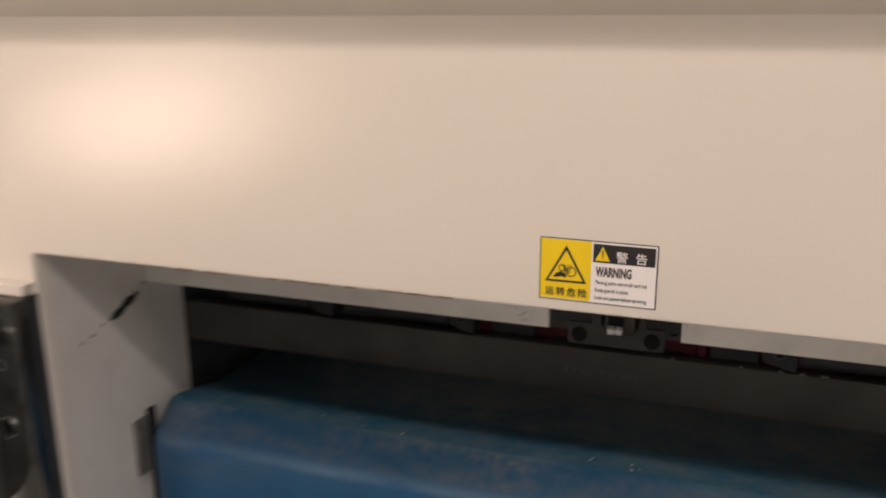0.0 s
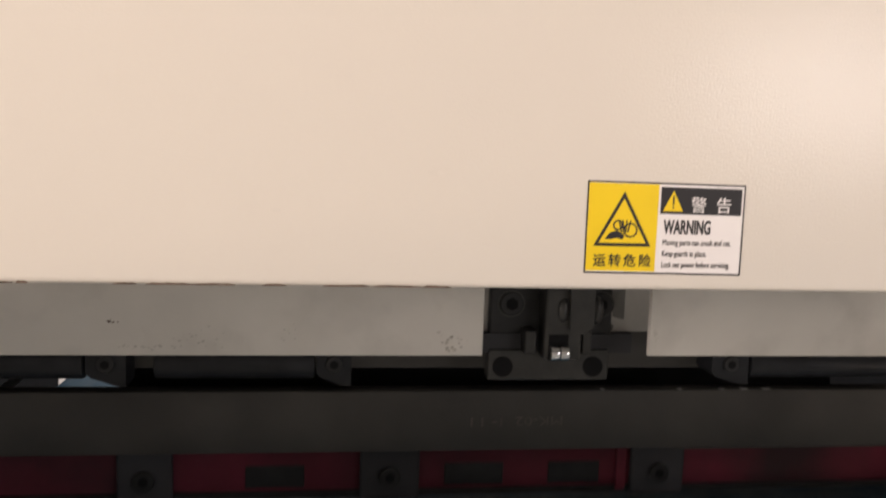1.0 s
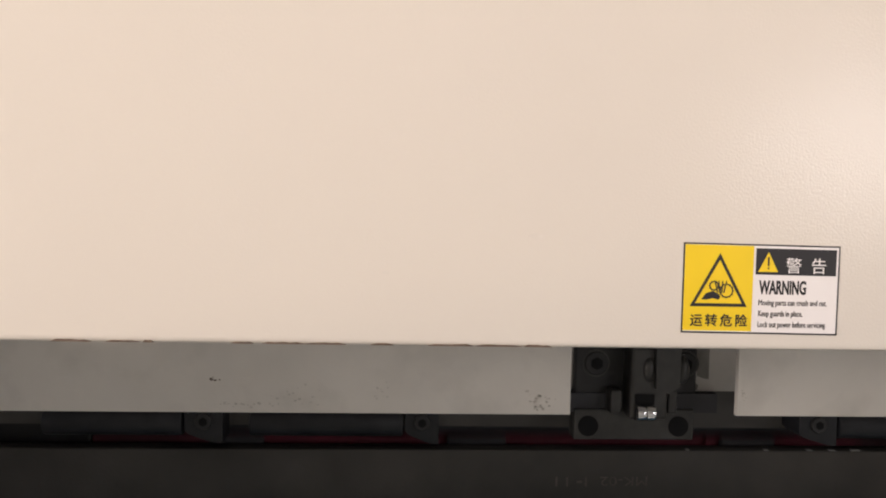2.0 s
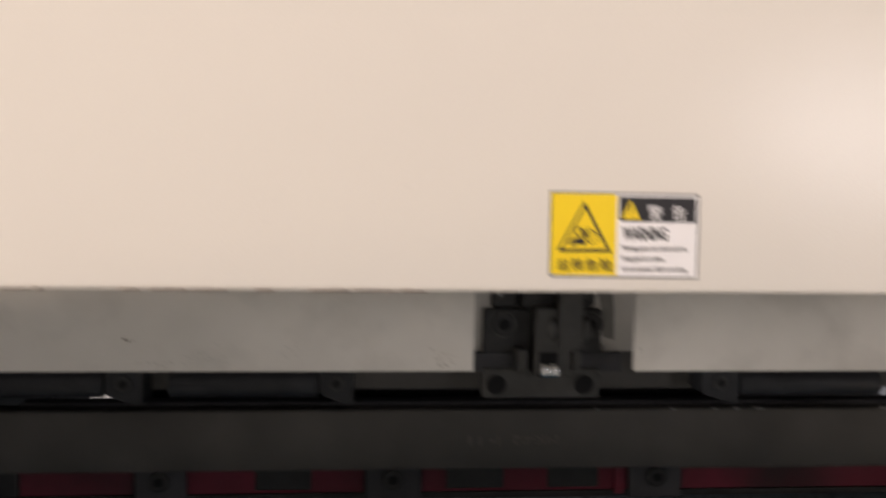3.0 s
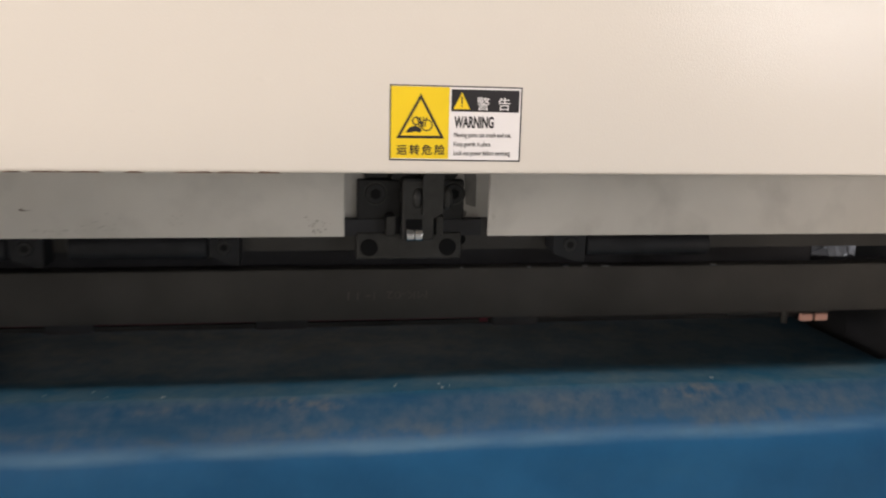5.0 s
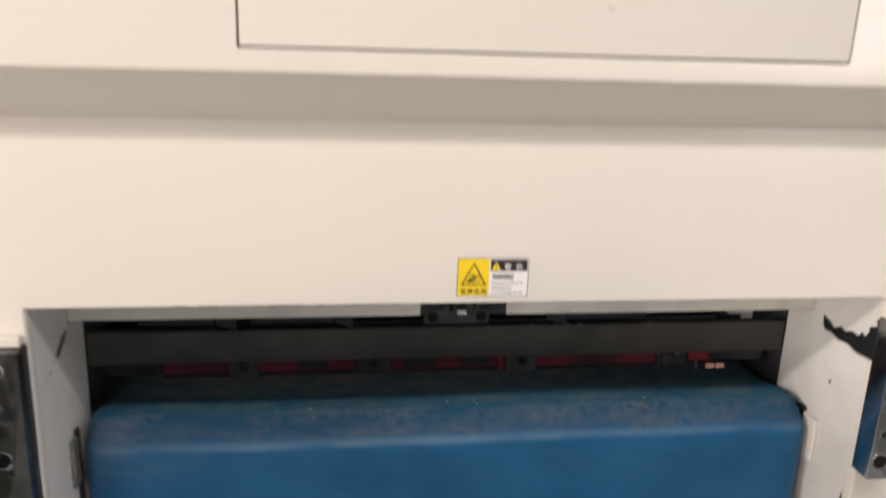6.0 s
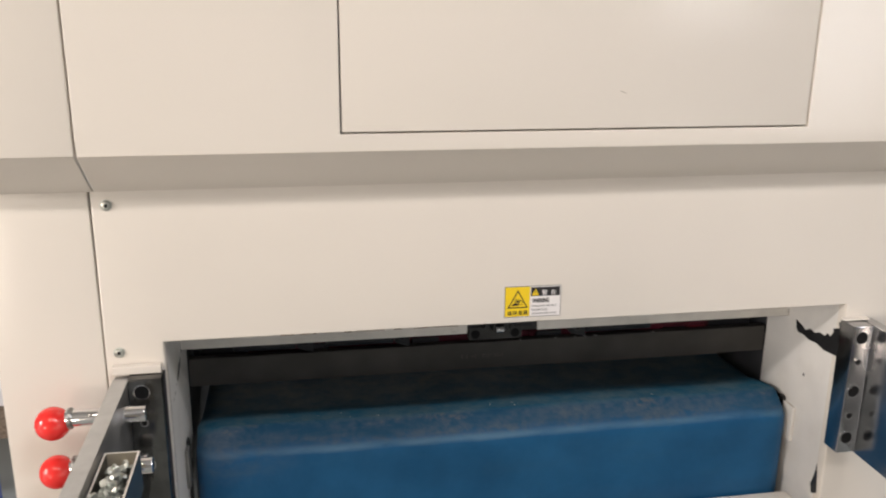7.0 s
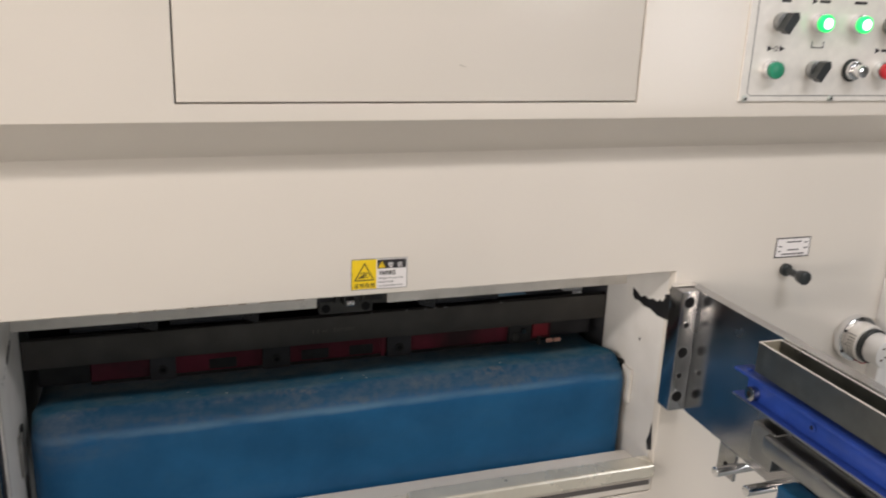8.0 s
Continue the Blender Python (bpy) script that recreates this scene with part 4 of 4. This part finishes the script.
part("red_mark", box(1.078, 1.094, -0.051, -0.030, 0.7715, 0.7727), REDBTN, dial, "red index mark")
smooth(part("collar", rod((1.090, -0.052, 0.816), (1.090, -0.064, 0.816), 0.039, 40, 0.002), BLACKPL, dial))
cap = smooth(part("cap", rod((1.090, -0.064, 0.816), (1.090, -0.105, 0.816), 0.0345, 40, 0.003), WHITEPL, dial, "white cap with small worn marks"))
for k, (dx, dz) in enumerate(((-0.02, 0.012), (0.0, 0.018), (0.016, 0.006), (-0.012, -0.008), (0.008, -0.016), (-0.022, -0.014), (0.02, -0.012))):
    part("mark", box(1.090 + dx, 1.090 + dx + 0.007, -0.1056, -0.105, 0.816 + dz, 0.816 + dz + 0.004), CHIP, cap)

# ---- control panel ----
cp = thing("control_panel", (0.85, -0.088, 1.354), "brushed metal control panel with lit green buttons and switches", "control panel")
part("face_plate", box(0.630, 1.10, -0.0925, -0.0884, 1.349, 1.60, 0.0012), STAINLESS, cp, "brushed face plate")
for b4 in ((0.645, 0.6462, 1.365, 1.60), (0.652, 1.09, 1.3585, 1.3597)):
    part("border_line", box(b4[0], b4[1], -0.0930, -0.0926, b4[2], b4[3]), INK, cp)
part("border_line", poly([(0.645, -0.0930, 1.365), (0.6462, -0.0930, 1.365), (0.652, -0.0930, 1.3597), (0.652, -0.0930, 1.3585)], (0, 0.0004, 0)), INK, cp)
for x in (0.641, 0.831, 1.02):
    screw(cp, x, -0.0926, 1.354, 0.005)


def push_button(x, z, mat, lit=False, label=""):
    bz = smooth(part("push_button", rod((x, -0.0926, z), (x, -0.108, z), 0.0165, 28, 0.002), CHROME, cp, label))
    smooth(part("lens", rod((x, -0.108, z), (x, -0.118, z), 0.0152, 28, 0.003), mat, bz))
    if lit:
        smooth(part("bulb", rod((x, -0.118, z), (x, -0.1188, z), 0.0095, 20), CORE, bz))


def selector(x, z):
    s = smooth(part("selector_switch", rod((x, -0.0926, z), (x, -0.106, z), 0.0165, 28, 0.002), GALV, cp, "black selector switch with a chrome ring"))
    a = radians(35)
    pts = []
    for u, v in ((-0.019, -0.0085), (0.014, -0.0085), (0.021, 0.0), (0.014, 0.0085), (-0.019, 0.0085)):
        pts.append((x + u * math.sin(a) * 0.9 + v * math.cos(a), -0.106, z + u * math.cos(a) - v * math.sin(a) * 0.9))
    part("lever", poly(pts, (0, -0.018, 0)), BLACKPL, s)


push_button(0.778, 1.488, GREENGLOW, True, "lit green push button")
push_button(0.864, 1.488, GREENGLOW, True, "lit green push button")
push_button(0.685, 1.406, GREEN, False, "green push button")
push_button(0.936, 1.406, REDBTN, False, "red push button")
selector(0.696, 1.488)
selector(0.781, 1.406)
selector(0.94, 1.488)
pot = smooth(part("potentiometer", rod((0.868, -0.0926, 1.406), (0.868, -0.098, 1.406), 0.021, 30, 0.002), BLACKPL, cp, "chrome speed potentiometer"))
smooth(part("skirt", rod((0.868, -0.098, 1.406), (0.868, -0.106, 1.406), 0.0175, 30, 0.002), CHROME, pot))
smooth(part("turn_knob", rod((0.868, -0.106, 1.406), (0.868, -0.126, 1.406), 0.0115, 24, 0.002), CHROME, pot))
for x, z in ((0.764, 1.525), (0.681, 1.442), (0.707, 1.442), (0.923, 1.442)):
    part("arrow_mark", poly([(x - 0.005, -0.0931, z - 0.005), (x + 0.006, -0.0931, z), (x - 0.005, -0.0931, z + 0.005)], (0, 0.0005, 0)), INK, cp)
part("circle_mark", ring((0.694, -0.0927, 1.442), (0, -1, 0), 0.0032, 0.0046, 0.0004, 16), INK, cp)
for x0, x1, z in ((0.692, 0.712, 1.524), (0.774, 0.797, 1.525), (0.852, 0.880, 1.525), (0.932, 0.948, 1.442)):
    part("print_bar", box(x0, x1, -0.0931, -0.0926, z - 0.0025, z + 0.0025), INK, cp)
part("label_frame", box(0.770, 0.797, -0.0931, -0.0926, 1.444, 1.446), INK, cp)
part("label_frame", box(0.770, 0.7715, -0.0931, -0.0926, 1.446, 1.456), INK, cp)
part("label_frame", box(0.7955, 0.797, -0.0931, -0.0926, 1.446, 1.456), INK, cp)

# ---- left arm with its pins and tray ----
mounting_block(-0.676, -0.6235, -0.034, 0.66, 0.953, [(-0.655, 0.930, 0.0115), (-0.656, 0.80, 0.0115), (-0.655, 0.876, 0.005)], "oily steel mounting block with bolt holes", OILY)
# dark strip that paints the shade of the gap beside the block
part("gap_shade", box(-0.6232, -0.6212, -0.012, -0.0008, 0.66, 0.953), INNER, machine, "dark strip painted in for the shadowed gap beside the opening")
arm = thing("support_arm", (-0.688, -0.5, 0.7), "flat steel arm on edge that carries the tray of nuts", "arm", "support arms")
smooth(part("plate", box(-0.700, -0.6765, -1.15, -0.004, 0.70, 0.947, 0.0015), DULLSTEEL, arm))
# pale strip: the reflected ceiling is put into the colour of the top
part("lit_top_edge", box(-0.7002, -0.6763, -1.15, -0.018, 0.9472, 0.9486, 0.0004), LITSTEEL, arm, "paler top edge with the ceiling's reflection put into its colour")
for y in (-0.065, -0.20):
    part("bush", rod((-0.7004, y, 0.908 if y > -0.1 else 0.80), (-0.7055, y, 0.908 if y > -0.1 else 0.80), 0.017, 24, 0.001), GROUND, arm, "turned steel bush")
for y, z, x1 in ((-0.065, 0.908, -0.645), (-0.072, 0.828, -0.648), (-0.10, 0.742, -0.66)):
    t = thing("locking_pin", (-0.79, y, z), "chrome locking pin with a red ball handle", "pin", "red ball pins")
    smooth(part("ball_handle", ball((-0.785, y, z - 0.007), 0.0265), BALLRED, t, "glossy red ball"))
    smooth(part("pin_rod", rod((-0.765, y, z), (x1, y, z), 0.0135, 22, 0.0015), CHROME, t))
    smooth(part("pin_collar", rod((-0.761, y, z), (-0.755, y, z), 0.0170, 22, 0.001), GALV, t))
long_tray(-0.674, -0.627, -0.95, -0.232, 0.872, 0.931, OILEDSHEET, "long steel tray heaped with zinc nuts")


def nut():
    b = bmesh.new()
    bmesh.ops.create_cone(b, cap_ends=True, segments=6, radius1=0.0065, radius2=0.0065, depth=0.005)
    bmesh.ops.bevel(b, geom=b.edges[:], offset=0.0006, segments=1, affect="EDGES")
    n = join(b, ring((0, 0, 0.0025), (0, 0, 1), 0.0026, 0.0036, 0.0004, 10))
    return n


first = None
rn = random.Random(11)
for k in range(290):
    y = rn.uniform(-0.55, -0.245)
    heap = 0.062 * min(1.0, (-0.205 - y) / 0.075)
    m = pose(rn.uniform(-0.662, -0.638), y, 0.882 + heap * rn.uniform(0.0, 1.0) ** 0.6, rn.uniform(0, 180), rn.uniform(0, 180), rn.uniform(0, 360))
    if first is None:
        first = solo("nut", nut(), ZINC, (0, 0, 0), "bright zinc-plated hexagon nut in the tray", "nut", "nuts in the tray")
        first.matrix_basis = m
    else:
        copy_thing(first, m)
strut = thing("blue_strut", (-0.66, -0.5, 0.78), "grey-blue steel strut under the tray of nuts", "strut")
smooth(part("strut_bar", box(-0.672, -0.640, -0.95, -0.225, 0.795, 0.845, 0.003), STRUT, strut))
part("bolt", rod((-0.640, -0.285, 0.822), (-0.634, -0.285, 0.822), 0.008, 16, 0.001), ZINC, strut)
smooth(solo("chrome_rod", rod((-0.6770, -0.14, 0.858), (-0.628, -0.14, 0.858), 0.0125, 22, 0.0015), CHROME, (-0.65, -0.14, 0.858), "short chrome rod that sticks out of the arm", "rod", "chrome rods"))

# ---- behind and beside the machine ----
for x0, x1, y0, y1, h in ((-1.55, -0.74, 1.7, 2.4, 0.64), (0.70, 1.50, 1.0, 1.7, 0.64)):
    t = thing("paper_stack", ((x0 + x1) / 2, (y0 + y1) / 2, 0), "stack of white cut sheets and blue reams on a pallet", "paper stack", "paper stacks")
    for s in (0.0, 0.45, 0.9):
        xx = x0 + s * (x1 - x0 - 0.1)
        part("pallet_runner", box(xx, xx + 0.1, y0, y1, 0.0, 0.1), DUST, t)
    part("pallet_deck", box(x0, x1, y0, y1, 0.1, 0.12), DUST, t)
    rs = random.Random(3)
    z = 0.12
    while z < h - 0.01:
        d = rs.uniform(-0.02, 0.02)
        part("ream", box(x0 + 0.02 + d, x1 - 0.02 + d, y0 + 0.02, y1 - 0.02, z, z + 0.063, 0.002, 1), WRAP if rs.random() < 0.25 and z < h - 0.2 else PAPER, t)
        z += 0.065
    # dark sheet added so that the stack reads black between the waste
    part("darkening_sheet", box(x0, x1, y0, y1, 0.6385, 0.6415), INNER, t, "dark sheet added to blacken the gaps between the waste sheets")
for k, (cx, cy) in enumerate(((-0.86, 1.80), (-1.06, 1.82), (-1.25, 1.79), (-1.42, 1.86), (0.85, 1.15), (1.06, 1.16), (0.93, 1.40), (1.24, 1.25))):
    b = bmesh.new()
    bmesh.ops.create_grid(b, x_segments=18, y_segments=18, size=0.085)
    for v in b.verts:
        v.co.z = 0.07 + 0.07 * noise.noise((v.co.x * 14 + k * 5, v.co.y * 14, k)) + 0.03 * noise.noise((v.co.x * 40, v.co.y * 40, k * 3.0))
        v.co += Vector((cx, cy, 0.665))
    lowest = min(v.co.z for v in b.verts)
    for v in b.verts:
        v.co.z += 0.642 - lowest + 0.002
    bmesh.ops.solidify(b, geom=b.faces[:], thickness=0.001)
    solo("waste_sheet", b, WASTE, (cx, cy, 0.642), "crumpled greyish white waste sheet on the paper stack", "paper", "waste sheets")
solo("paper_scrap", poly([(-0.556, 0.4425, 0.8122), (-0.540, 0.4425, 0.8122), (-0.508, 0.4425, 0.840), (-0.514, 0.4425, 0.843)], (0, 0.0006, 0)), PAPER, (-0.548, 0.4425, 0.8122), "torn white paper scrap caught on the back baffle", "paper scrap")
# dark board added to shut off the bright room behind the stack
added_backdrop = thing("added_backdrop", (1.25, 1.80, 0), "dark board added behind the paper stack to block the bright background", "board")
part("board", box(0.60, 2.0, 1.78, 1.80, 0.03, 0.86, 0.003), INNER, added_backdrop)
for x in (0.66, 1.90):
    part("foot", box(x, x + 0.05, 1.76, 1.95, 0.0, 0.0295, 0.003), DARKSTEEL, added_backdrop)
cart = thing("hand_cart", (-1.35, 0.6, 0), "blue steel hand cart with a pale tray beside the machine", "cart")
for x in (-1.7, -1.05):
    for y in (0.35, 0.85):
        part("post", box(x - 0.02, x + 0.02, y - 0.02, y + 0.02, 0.06, 1.12, 0.002), STRUT, cart)
        smooth(part("wheel", rod((x - 0.015, y, 0.035), (x + 0.015, y, 0.035), 0.035, 20, 0.004), BLACKPL, cart))
part("top_tray", box(-1.74, -1.01, 0.31, 0.89, 1.0, 1.03, 0.004), WHITEPL, cart)
part("side_board", box(-1.72, -1.03, 0.86, 0.875, 1.031, 1.2, 0.003), STRUT, cart)
part("lower_shelf", box(-1.72, -1.03, 0.33, 0.87, 0.78, 0.80, 0.003), DARKSTEEL, cart)


def motions():
    """The frame rises and falls once in 0.68 s."""
    rows, period, low, stroke = [], 0.68, 7.222, 0.115
    n = 160
    for k in range(n + 1):
        t = 8.0 * k / n
        s = ((1 - math.cos(2 * math.pi * (t - low) / period)) / 2) ** 1.35
        rows.append((t, pose(0, 0.30, frame_z + stroke * s)))
    walk(red, rows)


motions()
